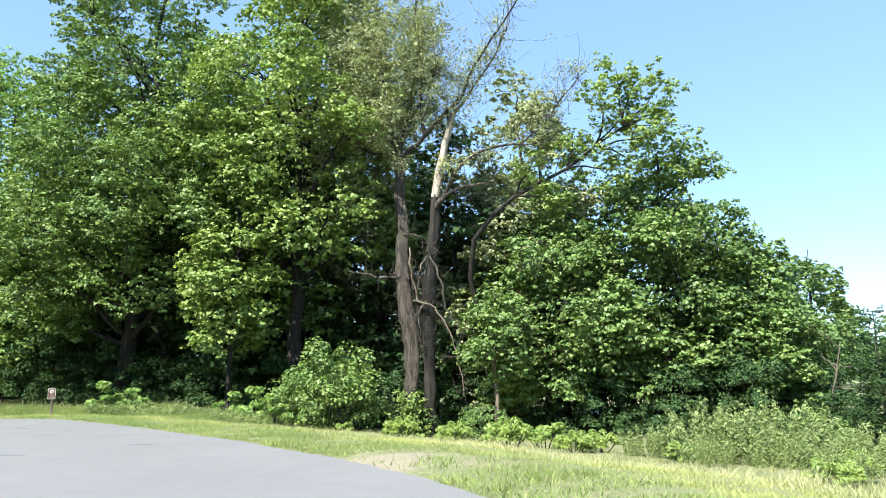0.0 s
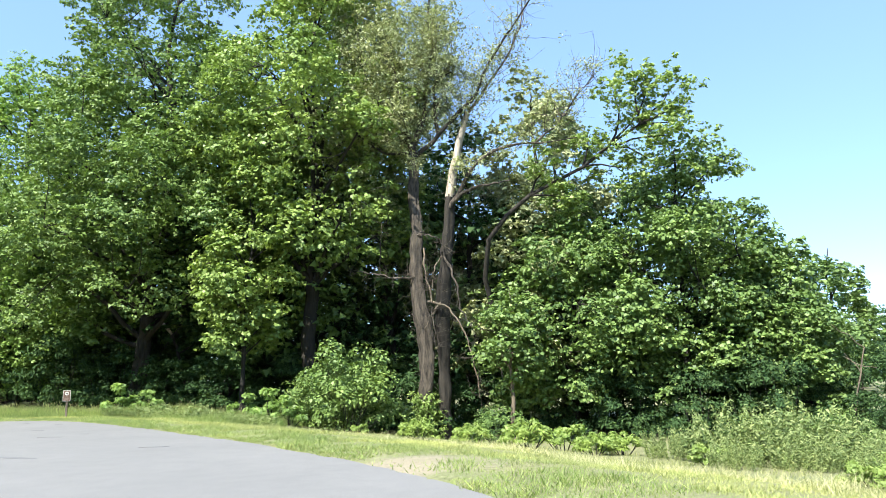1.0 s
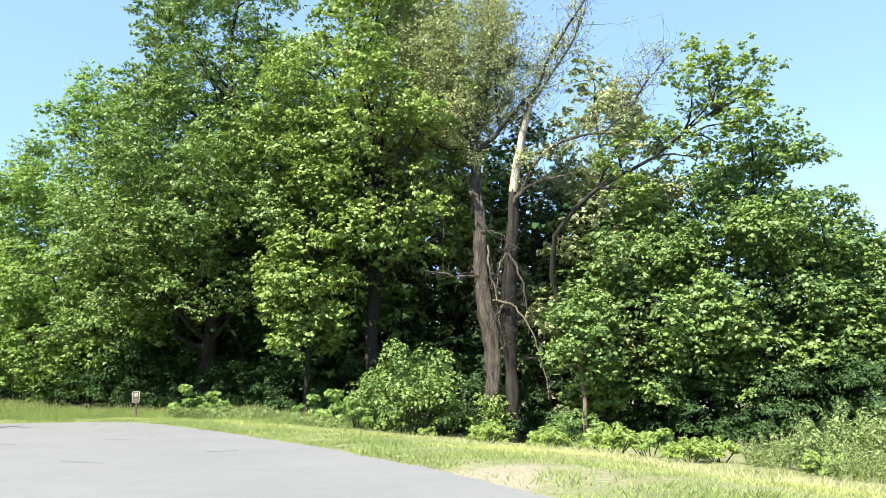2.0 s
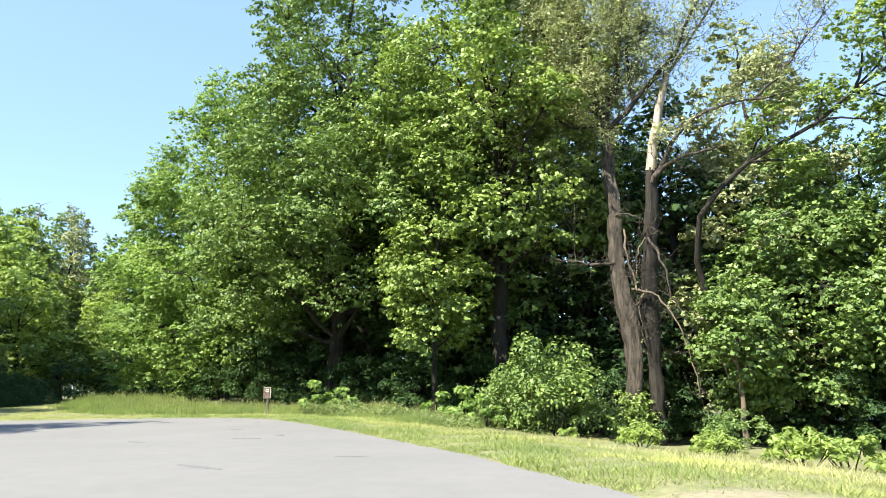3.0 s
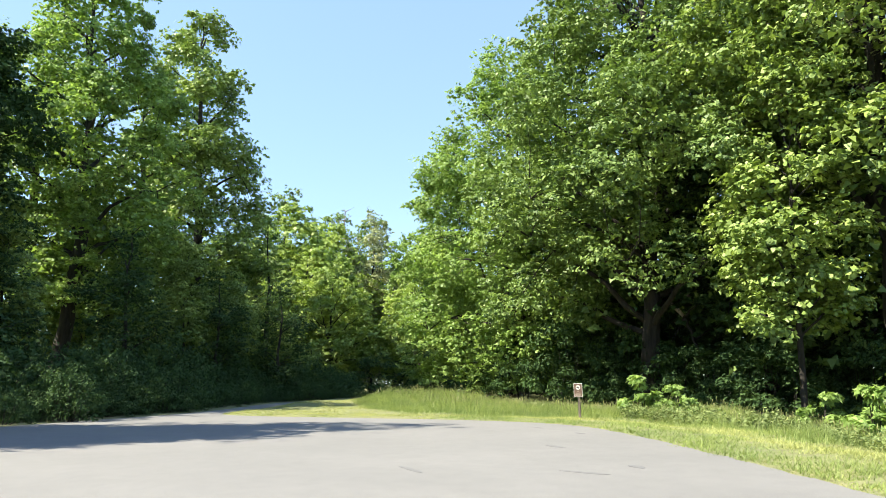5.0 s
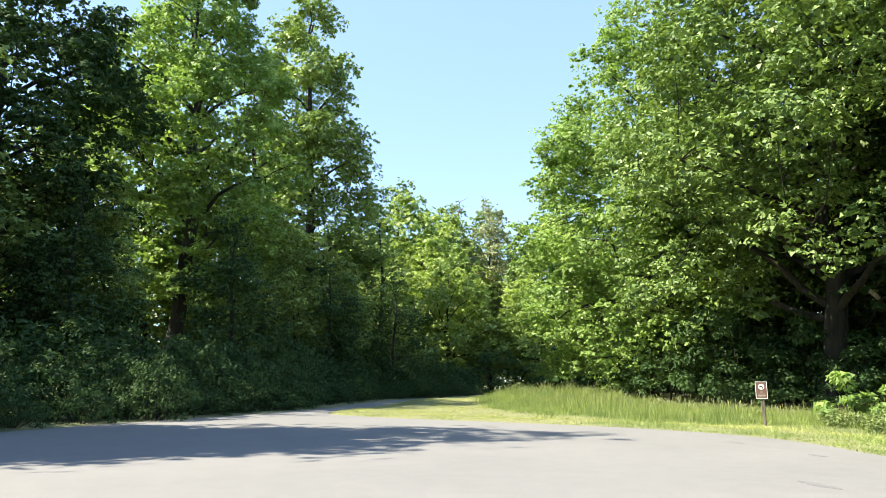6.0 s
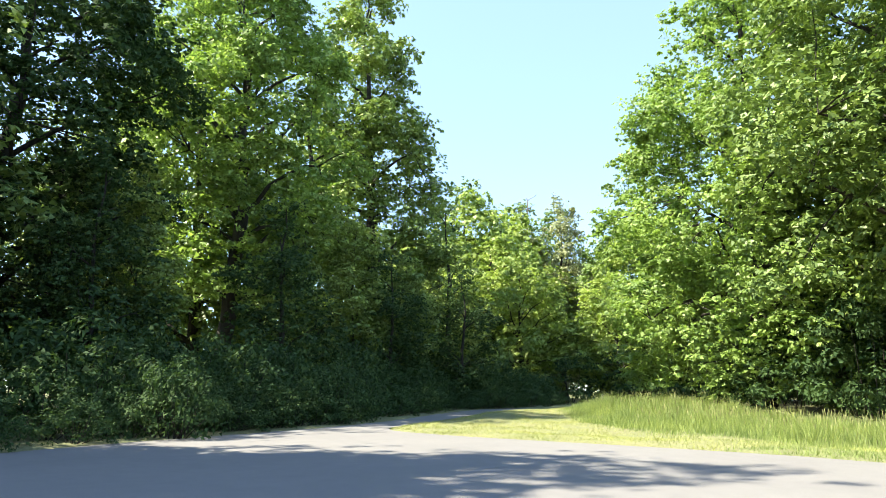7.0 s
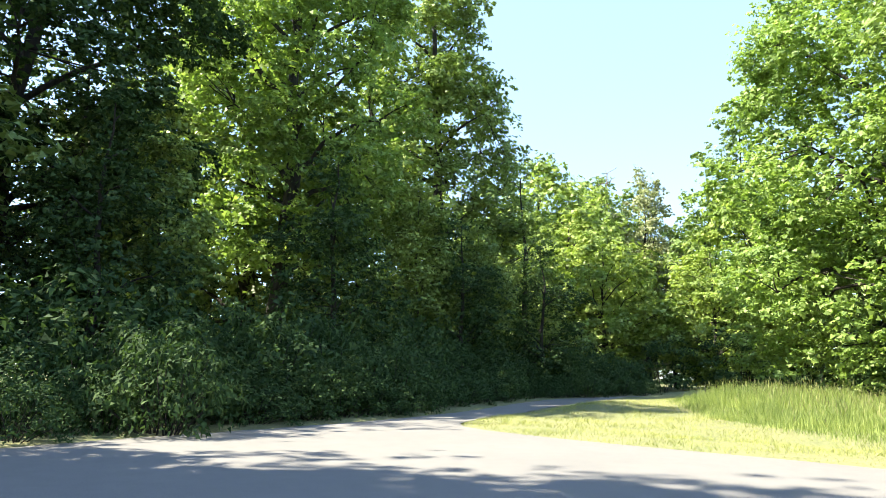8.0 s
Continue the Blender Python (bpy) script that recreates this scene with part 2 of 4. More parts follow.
def tree(x, y, z, high, wide, low, mat, seed, size=0.26, lobes=30, each=22, per=78, shape="round", label="", bark=None, girth=None, lean=(0, 0), clump=0.78, lobe=0.30, flat=0.6, narrow=0.62, inner=100, limbs=26, whole=False, count=9):
    """A broadleaf tree: a tapered trunk, a limb to each bough, and boughs that carry sprays of leaves on their outer side."""
    rng = np.random.default_rng(seed)
    ob = thing("tree", (x, y, z), label, "tree")
    girth = girth or high * 0.016
    axis = bend(rng, (0, 0, -0.3), (lean[0], lean[1], high * 0.9), 12, 0.03)

    def stem(h):
        return np.stack([np.interp(h, axis[:, 2], axis[:, i]) for i in (0, 1)], -1)

    # boughs, kept apart from one another
    size_of = wide * lobe
    boughs = []
    for tries in range(6000):
        u = rng.uniform(0, 1)
        full = CROWN_SHAPES[shape](np.array([u]))[0]
        if rng.uniform(0, 1.0) > full:
            continue
        r = size_of * rng.uniform(0.7, 1.3)
        a = rng.uniform(0, 2 * np.pi)
        out_to = max(0.0, wide * full * rng.uniform(0.86, 1.12) - 0.75 * r) * rng.uniform(0.0, 1.0) ** 0.3
        h = low + 0.55 * r + u * (high - low - 1.2 * r)
        q = np.array([*(stem(h) + out_to * np.array([np.cos(a), np.sin(a)])), h])
        apart = 0.70 if tries < 1500 else 0.5 if tries < 3500 else 0.36
        if all(np.linalg.norm((q - b) * (1, 1, 1.25)) > apart * (r + k) * 0.86 for b, k in boughs):
            boughs.append((q, r))
        if len(boughs) >= lobes:
            break
    c, core, ways = [], [], []
    for q, r in boughs:
        side = np.array([*(q[:2] - stem(q[2])), 0.0])
        way = side / (np.linalg.norm(side) + 1e-6) * min(1.0, np.linalg.norm(side) / (0.4 * wide)) + np.array([0, 0, 0.55])
        d = rng.normal(0, 1, (each * 4, 3))
        d /= np.linalg.norm(d, axis=1)[:, None]
        d = d[d @ way > -0.25][:int(each * 0.75)]
        e = q + d * r * rng.uniform(0.72, 1.12, (len(d), 1)) * np.array([1, 1, 0.74])
        e[:, 2] -= 0.10 * r * (d[:, :2] ** 2).sum(1)
        c.append(e)
        ways.append(d)
        core.append(q + np.clip(rng.normal(0, 0.30, (inner, 3)), -0.6, 0.6) * r)
    c, core, ways = np.concatenate(c), np.concatenate(core), np.concatenate(ways)
    c[:, 2], core[:, 2] = np.maximum(c[:, 2], 0.35), np.maximum(core[:, 2], 0.35)
    rad = clump * rng.uniform(0.55, 1.3, len(c))
    at, out = tufts(rng, c, rad, ways, per, count, flat)
    child("crown", mesh_of("crown", *leaves(rng, at, out, size, narrow=narrow, whole=whole), mat), ob, kind="stuff")
    out = rng.normal(0, 0.7, core.shape)
    child("inner_foliage", mesh_of("inner_foliage", *leaves(rng, core, out, min(0.30, size * 1.3), narrow=0.95), mat), ob, kind="stuff")
    radii = girth * (1 - np.linspace(0, 1, 12) * 0.88)
    radii[0] *= 1.35
    v, f = tube(axis, radii, 9)
    child("trunk", mesh_of("trunk", v, f, bark or BARK, True), ob)
    stems, nodes = [], []
    for q, r in boughs[:limbs]:
        far = np.hypot(*(q[:2] - stem(q[2])))
        start = min(max(high * rng.uniform(0.08, 0.25), q[2] - rng.uniform(0.4, 0.9) * far - 0.5), high * 0.85)
        p = bend(rng, (*stem(start), start), q, 7, 0.07, 0.05)
        thick = girth * 0.40 * (1 - start / high * 0.6)
        v, f = tube(p, np.linspace(thick, 0.04, 7), 6)
        child("limb", mesh_of("limb", v, f, bark or BARK, True), ob)
        nodes.append(p[3:])
    nodes = np.concatenate(nodes)
    for q in c[rng.uniform(0, 1, len(c)) < 0.16]:
        near = nodes[np.argmin(((nodes - q) ** 2).sum(1))]
        stems.append((bend(rng, near, q, 4, 0.08), np.linspace(0.045, 0.012, 4), 3))
    v, f = tubes(stems)
    child("twig_tangle", mesh_of("twig_tangle", v, f, bark or BARK, True), ob, kind="stuff")
    return ob


def filler_tree(x, y, z, high, wide, low, mat, seed, label, size=0.34, per=63):
    """A plainer tree for the depth of the woods: larger leaf sprays."""
    return tree(x, y, z, high, wide, low, mat, seed, size=size, lobes=26, each=9, per=per, label=label, clump=1.5, flat=0.6, narrow=0.9, lobe=0.36, inner=70, shape="skirt", limbs=12)


def shrub(x, y, z, high, wide, mat, seed, size=0.2, count=26, per=90, label="", name="shrub", narrow=0.6):
    rng = np.random.default_rng(seed)
    ob = thing(name, (x, y, z), label, "shrub")
    a = rng.uniform(0, 2 * np.pi, count)
    rr = rng.uniform(0, 1, count) ** 0.5
    top = high * (1 - 0.6 * rr ** 3) * rng.uniform(0.03, 1.0, count) ** 0.75
    c = np.stack([np.cos(a) * rr * wide, np.sin(a) * rr * wide, top], -1)
    at, out = sprays(rng, c, np.full(count, min(wide, high) * 0.26) * rng.uniform(0.6, 1.4, count), per, 0.65)
    at[:, 2] = np.maximum(at[:, 2], 0.03)
    child("foliage", mesh_of("foliage", *leaves(rng, at, out, size, narrow=narrow, whole=size > 0.2), mat), ob, kind="stuff")
    stems = [(bend(rng, (q[0] * 0.25, q[1] * 0.25, -0.1), q, 4, 0.05), np.linspace(0.03, 0.008, 4), 3) for q in c[::3]]
    v, f = tubes(stems)
    child("stem_tangle", mesh_of("stem_tangle", v, f, BARK, True), ob, kind="stuff")
    return ob



def weed_clump(x, y, z, high, wide, mat, seed, stalks=60, each=36, leaf=0.13, label=""):
    """Upright weed stalks with narrow leaves all the way up."""
    rng = np.random.default_rng(seed)
    ob = thing("weed_clump", (x, y, z), label, "weeds")
    a, rr = rng.uniform(0, 2 * np.pi, stalks), rng.uniform(0, 1, stalks) ** 0.6
    foot = np.stack([np.cos(a) * rr * wide, np.sin(a) * rr * wide, np.full(stalks, -0.03)], -1)
    tall = high * rng.uniform(0.45, 1.0, stalks) * (1 - 0.35 * rr ** 2)
    tip = foot + np.stack([np.cos(a) * rr * tall * 0.3 + rng.normal(0, 0.1, stalks) * tall, np.sin(a) * rr * tall * 0.3 + rng.normal(0, 0.1, stalks) * tall, tall], -1)
    stems = [(bend(rng, f, t, 4, 0.03), np.linspace(0.008, 0.003, 4), 3) for f, t in zip(foot, tip)]
    v, f = tubes(stems)
    child("stalk_tangle", mesh_of("stalk_tangle", v, f, mat, True), ob, kind="stuff")
    k = np.repeat(np.arange(stalks), each)
    u = rng.uniform(0.12, 1.0, len(k))[:, None] ** 0.8
    turn = rng.uniform(0, 2 * np.pi, len(k))
    way = np.stack([np.cos(turn), np.sin(turn), rng.uniform(-0.1, 0.5, len(k))], -1)
    at = foot[k] + (tip[k] - foot[k]) * u + way * leaf * rng.uniform(0.3, 0.9, (len(k), 1))
    child("foliage", mesh_of("foliage", *leaves(rng, at, way, leaf, droop=0.1, narrow=0.42), mat), ob, kind="stuff")
    return ob


# ---- ground and road ----


def smooth_line(points, rounds=3):
    """Cut the corners of an open line."""
    p = np.asarray(points, float)
    for _ in range(rounds):
        q = 0.75 * p[:-1] + 0.25 * p[1:]
        r = 0.25 * p[:-1] + 0.75 * p[1:]
        p = np.concatenate([p[:1], np.stack([q, r], 1).reshape(-1, 2), p[-1:]])
    return p


EDGE_RIGHT = smooth_line([(12, -20), (9.5, 0), (7.0, 9), (3.2, 15.8), (-2.0, 21.2), (-6.6, 25.2), (-12.6, 30.2), (-16.6, 32.9), (-20.5, 33.1), (-25.0, 31.4), (-29.5, 29.3), (-33.0, 28.6), (-34.8, 29.7), (-38.0, 32.8), (-43.0, 36.8), (-48.0, 42.0), (-51.5, 48.0), (-53.0, 55.0), (-51.0, 64.0), (-45.0, 76.0), (-36, 90)])
EDGE_LEFT = smooth_line([(-40.5, 93), (-49.5, 78.5), (-56.0, 66), (-58.3, 56), (-56.6, 49.0), (-53.5, 44.0), (-48.5, 38.8), (-43.5, 34.8), (-39.4, 31.6), (-36.4, 28.8), (-33.5, 25.4), (-31.3, 22.2), (-29.1, 19.5), (-25.6, 16), (-19.5, 12), (-14, 3), (-12, -20)])
OUTLINE = np.concatenate([EDGE_RIGHT, EDGE_LEFT])


def road_distance(p):
    """Metres from the edge of the paving, negative on it."""
    p = np.asarray(p, float).reshape(-1, 2)
    a, b = OUTLINE, np.roll(OUTLINE, -1, 0)
    best = np.full(len(p), 1e9)
    inside = np.zeros(len(p), bool)
    for (ax, ay), (bx, by) in zip(a, b):
        ex, ey = bx - ax, by - ay
        t = np.clip(((p[:, 0] - ax) * ex + (p[:, 1] - ay) * ey) / (ex * ex + ey * ey + 1e-12), 0, 1)
        best = np.minimum(best, np.hypot(p[:, 0] - ax - t * ex, p[:, 1] - ay - t * ey))
        if ay != by:
            inside ^= ((ay > p[:, 1]) != (by > p[:, 1])) & (p[:, 0] < ax + (p[:, 1] - ay) / (by - ay) * ex)
    return np.where(inside, -best, best)


def step(u, a, b):
    u = np.clip((np.asarray(u, float) - a) / (b - a), 0, 1)
    return u * u * (3 - 2 * u)


def height_at(p, d=None):
    """The ground's height: a low verge, a hollow under the trees behind it, a slight rise on the grass by the bend."""
    p = np.asarray(p, float).reshape(-1, 2)
    d = road_distance(p) if d is None else d
    x, y = p[:, 0], p[:, 1]
    z = -0.08 + 0.11 * step(d, -0.12, 0.15)
    right = step(x, -22, -6)
    z = z - right * (0.75 * step(d, 1.2, 8.0) + 1.4 * step(d, 6, 22))
    z = z - 0.2 * step(d, 1.5, 5.0) * step(x, -30, -24) * (1 - step(x, -18, -12))
    bend_rise = step(-x, 33.5, 38.5) * step(d, 0.2, 2.2) * step(y, 29, 33) * (1 - step(y, 60, 75)) * (1 - step(-x - 0.9 * y, 8, 12))
    z = z + 0.27 * bend_rise
    bank = step(-x, 30, 60) * (1 - step(y, 24, 44))
    z = z + 0.5 * bank * step(d, 1.5, 12)
    z = z + 0.04 * (np.sin(x * 0.9 + 1.3 * np.sin(y * 0.7)) + np.sin(y * 1.1 + 0.8 * np.sin(x * 0.5))) * step(d, 0.5, 4)
    return z


def ground():
    xs = np.concatenate([[-2500, -1200, -600, -300, -190, -140], np.arange(-110, -64, 3.0), np.arange(-64, 14, 0.5), np.arange(14, 60, 3.0), [80, 120, 200, 400, 1000, 2500]])
    ys = np.concatenate([[-2500, -1000, -400, -150, -80, -45], np.arange(-25, 8, 3.0), np.arange(8, 56, 0.5), np.arange(56, 125, 3.0), [140, 200, 350, 800, 2500]])
    gx, gy = np.meshgrid(xs, ys)
    p = np.stack([gx.ravel(), gy.ravel()], -1)
    v = np.concatenate([p, height_at(p)[:, None]], 1)
    i, k = np.meshgrid(np.arange(len(ys) - 1), np.arange(len(xs) - 1), indexing="ij")
    w = len(xs)
    f = np.stack([i * w + k, i * w + k + 1, (i + 1) * w + k + 1, (i + 1) * w + k], -1).reshape(-1, 4)
    tagged(new("ground", mesh_of("ground", v, f, SOIL, True)), "grassy verge and woodland floor", "ground", kind="structure")


def road():
    bm = bmesh.new()
    pts = [Vector((x, y, 0)) for x, y in OUTLINE]
    fine = []
    for a, b in zip(pts, pts[1:] + pts[:1]):
        n = max(1, int((b - a).length / 0.35))
        fine += [a.lerp(b, i / n) for i in range(n)]
    ring = []
    for p in fine:
        j = 0.10 * noise.noise(p * 1.7) + 0.05 * noise.noise(p * 6.0)
        ring.append(bm.verts.new((p.x + j, p.y + j * 0.7, 0)))
    top = bm.faces.new(ring)
    if top.normal.z < 0:
        top.normal_flip()
    low = bmesh.ops.extrude_face_region(bm, geom=[top])
    for v in low["geom"]:
        if isinstance(v, bmesh.types.BMVert):
            v.co.z -= 0.12
    bmesh.ops.triangulate(bm, faces=bm.faces[:])
    bmesh.ops.recalc_face_normals(bm, faces=bm.faces[:])
    me = bpy.data.meshes.new("road")
    bm.to_mesh(me)
    bm.free()
    me.materials.append(ASPHALT)
    tagged(new("road", me), "worn light grey asphalt parking area and drive", "road", kind="structure")


ground()
road()

# ---- trees across the lot ----


def floor_at(x, y):
    return float(height_at([(x, y)])[0])


def stand(build, x, y, *rest, **more):
    return build(x, y, floor_at(x, y), *rest, **more)


tree_big = stand(tree, -26.0, 51.2, 36, 11.0, 4.6, LEAF_MAPLE, 11, size=0.2, narrow=0.85, lobes=112, each=23, per=99, label="large maple with dense dark green leaves", shape="dome", lobe=0.24, clump=1.0, flat=0.42, limbs=40, lean=(1.8, 0.0), inner=170)
tree_mid = stand(tree, -13.0, 49.6, 34.5, 8.6, 9.5, LEAF_FRESH, 12, size=0.21, narrow=0.9, whole=True, lobes=84, each=19, per=72, label="tall tree with yellow-green leaves at the wood's edge", shape="skirt", lobe=0.26, clump=0.85, limbs=34)
tree_end = stand(tree, -40.2, 54.4, 28.5, 9.1, 0.2, LEAF_BRIGHT, 13, size=0.2, narrow=0.85, clump=0.95, lobes=92, each=24, per=108, label="broad tree with bright green low boughs", shape="dome", lobe=0.27, flat=0.5, limbs=34)
tree_back = stand(tree, 1.6, 57.0, 26.5, 7.6, 0.5, LEAF_OLIVE, 17, lobes=54, each=16, per=72, size=0.28, narrow=0.8, label="tall olive-green tree behind the old tree", shape="skirt")
tree_r0 = stand(tree, 4.0, 51.4, 15.5, 6.2, 1.6, LEAF_DEEP, 18, size=0.21, narrow=0.95, whole=True, lobes=50, each=19, per=63, label="bushy tree with fresh green leaves", shape="skirt")
tree_r1 = stand(tree, 11.0, 52.5, 19.4, 7.0, 1.2, LEAF_DEEP, 14, size=0.21, narrow=0.95, whole=True, lobes=66, each=19, per=63, label="broad green tree beside the hollow", shape="skirt", lobe=0.27)
tree_r2 = stand(tree, 16.0, 52.0, 11.8, 4.8, 0.2, LEAF_DEEP, 15, size=0.21, narrow=0.95, whole=True, lobes=38, each=18, per=63, label="rounded green tree at the wood's edge", shape="skirt")
tree_far = stand(tree, 24.8, 69, 15.0, 3.8, 0.8, LEAF_DEEP, 16, size=0.28, lobes=22, each=13, per=72, label="distant green tree with an open crown", lobe=0.34, narrow=0.8)

tree_young = stand(tree, -15.3, 45.6, 18.0, 3.1, 3.6, LEAF_FRESH, 19, size=0.21, narrow=0.95, whole=True, lobes=26, each=15, per=54, label="young tree with fresh green leaves", shape="skirt", lobe=0.34, girth=0.15)
tree_thin = stand(tree, 0.4, 46.8, 9.5, 2.4, 2.6, LEAF_DEEP, 20, size=0.2, narrow=0.85, whole=True, lobes=9, each=12, per=54, label="slender young tree with a pale stem", girth=0.15, bark=BARK_PALE, lobe=0.45)

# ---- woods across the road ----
# The shade on this tree is in its dark leaf colour.
tree_l1 = stand(tree, -45.6, 16.0, 28.5, 6.9, 1.0, LEAF_SHADE_TINT, 21, lobes=74, each=16, per=126, size=0.19, label="tall tree beside the drive with leaves darkened for shade", shape="tall", lobe=0.27, narrow=0.85)
tree_l2 = stand(tree, -54.0, 26.0, 34.5, 7.0, 5.0, LEAF_BRIGHT, 22, clump=0.95, lobes=70, each=16, per=99, size=0.22, label="tall slender tree with light green leaves", shape="tall", lobe=0.27, narrow=0.85)
tree_l3 = stand(tree, -68.0, 40.0, 40, 7.2, 1.5, LEAF_FRESH, 23, lobes=78, each=15, per=72, size=0.30, label="very tall slender tree beyond the drive", shape="tall", clump=1.05, lobe=0.27, narrow=0.85)
tree_l4 = stand(tree, -78.0, 58.0, 18.5, 8.6, 0.3, LEAF_LIME, 24, size=0.38, lobes=38, each=14, per=54, label="broad bright green tree beyond the bend", clump=1.15, shape="skirt", narrow=0.85)
tree_l5 = stand(tree, -78.0, 81.0, 32.0, 9.5, 0.5, LEAF_DEEP, 25, size=0.46, lobes=40, each=12, per=54, label="tall distant tree beyond the bend", clump=1.3, shape="skirt", narrow=0.85)
wood_a = stand(filler_tree, -19, 63, 27, 7.0, 0.5, LEAF_DEEP, 31, "woodland tree in deep green leaf")
# wood_b and wood_d carry the wood's inner shade in their leaf colour.
wood_b = stand(filler_tree, -7, 62, 24, 6.5, 0.3, LEAF_SHADE_TINT, 32, "shaded woodland tree with dark leaves")
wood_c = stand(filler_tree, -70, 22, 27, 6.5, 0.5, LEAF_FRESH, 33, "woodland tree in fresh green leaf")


wood_d = stand(filler_tree, -60, -12, 26, 7.0, 0.4, LEAF_SHADE_TINT, 34, "woodland tree in dark green leaf", 0.6, 27)


for ob in (wood_a, wood_b, wood_c, wood_d):
    tagged(ob, group="woodland trees")


def copy_tree(src, x, y, turn, scale, tall=1.0):
    return copy_thing(src, pose(x, y, floor_at(x, y), 0, 0, turn) @ Matrix.Diagonal((scale, scale, scale * tall, 1)))


# Includes wood_b copies added, some out of view, to keep light off the bank.
for n, (src, x, y, k) in enumerate((
        (wood_b, -31, 63, 1.0), (wood_a, -27, 58, 1.25), (wood_b, -34, 60, 1.1), (wood_a, -15, 56, 1.2), (wood_a, -40, 61, 0.95), (wood_b, -21, 55.5, 1.05), (wood_a, -9, 56, 1.05), (wood_b, -3.5, 56, 1.0), (wood_b, 13, 58, 0.68), (wood_a, 3, 61, 0.95), (wood_b, 17, 57, 0.48), (wood_c, -62, 26, 1.2), (wood_c, -66, 34, 1.1), (wood_c, -60, 18, 0.7), (wood_b, -41, 13.5, 0.5), (wood_a, -47, 18, 0.55), (wood_a, -40, 12, 0.8), (wood_b, -35.5, 10.5, 0.62), (wood_b, 4, 68, 0.85), (wood_a, 14, 64, 0.62), (wood_b, 21, 62, 0.5), (wood_b, -14, 58, 0.9), (wood_b, -22, 57, 0.75), (wood_a, -52, 76, 0.8),
        (wood_b, 8, 60, 0.82), (tree_far, 28.0, 62, 0.62), (tree_far, 31.5, 60, 0.6), (wood_d, 38, 70, 0.4), (wood_d, 44, 60, 0.45), (wood_d, 50, 66, 0.55), (wood_d, 24, 78, 0.55), (wood_d, 19, 70, 0.6),
        (tree_l5, -107, 70, 1.06), (tree_l5, -124, 100, 1.15), (wood_d, -100, 88, 1.0), (wood_d, -72, 90, 0.95), (wood_d, -112, 112, 1.2), (tree_l4, -90, 68, 1.1), (wood_d, -92, 46, 0.9), (wood_d, -92, 56, 1.05),
        (wood_b, -6.5, 64, 1.0), (wood_b, -1.0, 66, 0.95), (wood_a, -12.5, 67, 1.0), (wood_b, -39.5, 20.0, 0.42), (wood_b, -45.5, 28.0, 0.46), (wood_b, -51.5, 36.0, 0.42), (wood_b, -57.5, 44.0, 0.45), (wood_c, -62, 30, 0.75), (wood_b, -67, 19, 1.1), (wood_c, -72, 33, 0.8), (wood_b, -80, 42, 1.0), (wood_d, -54, 2, 1.0), (wood_d, -44.5, 3, 0.95), (wood_c, -46, 8.5, 0.9), (wood_a, -58, 74, 0.8), (wood_d, -64, 84, 0.9), (wood_d, -50, 94, 0.9), (wood_d, -58, 88, 0.8), (wood_d, -42, 102, 0.9), (wood_d, -34, 99, 0.8), (wood_d, -60, 98, 0.9), (tree_l4, -68, 67, 0.75), (wood_c, -62.5, 45, 0.65), (tree_l4, -71, 57.5, 0.8), (tree_l4, -88, 60, 1.42), (tree_l4, -95, 68, 1.45), (tree_l5, -100, 76, 0.92),
        (tree_young, -42.5, 21.5, 0.6), (tree_young, -51.0, 33.5, 0.65), (tree_young, -55.0, 38.5, 0.6), (wood_b, 18.6, 42.5, 0.28), (tree_r2, 21.5, 39.0, 0.55), (wood_a, 23.5, 46.0, 0.36),
        (wood_d, -45, -14, 1.0), (wood_d, -30, -28, 1.0), (wood_d, -10, -40, 1.0), (wood_d, 10, -38, 1.0), (wood_d, 28, -25, 1.0), (wood_d, 36, -5, 0.9), (wood_d, 40, 15, 0.8), (wood_d, 44, 38, 0.7))):
    copy_tree(src, x, y, 67 * n + 20, k)


copy_tree(tree_back, -90.9, 76.9, 30, 0.95, 1.12)
# Unseen shadow casters: six trees stacked on one spot to darken the road.
copy_tree(wood_a, -28.4, 8.7, 140, 0.80, 1.24)
copy_tree(wood_b, -28.8, 8.4, 40, 0.78, 1.22)
copy_tree(wood_a, -28.8, 9.2, 250, 0.76, 1.25)
copy_tree(wood_b, -28.2, 8.2, 310, 0.78, 1.22)
copy_tree(wood_a, -28.6, 8.8, 15, 0.79, 1.23)
copy_tree(wood_b, -28.3, 8.9, 200, 0.78, 1.22)
copy_tree(tree_l4, -70.5, 75.0, 200, 0.95, 1.25)


def woods_beyond():
    """Far woods all round, too many crowns to count."""
    rng = np.random.default_rng(71)
    n = 760
    a = np.where(rng.uniform(0, 1, n) < 0.75, rng.uniform(0.85, 3.4, n), rng.uniform(0, 2 * np.pi, n))
    far = rng.uniform(130, 260, n)
    top = rng.uniform(0.0, 1.0, n) ** 1.3 * (10 + far * 0.075)
    top *= np.where((a < 1.35) | (a > 6), 0.3, 1.0)
    c = np.stack([-25 + np.cos(a) * far, 25 + np.sin(a) * far, top], -1)
    at, out = sprays(rng, c, rng.uniform(4, 7.5, n), 120, 0.8)
    at[:, 2] = np.maximum(at[:, 2], 0.1)
    tagged(new("far_woods", mesh_of("far_woods", *leaves(rng, at, out, 1.25, narrow=0.9), LEAF_SHADE_TINT)), "far band of green woodland on the horizon", "woods", kind="stuff")


woods_beyond()

# ---- the old twin-stemmed tree ----


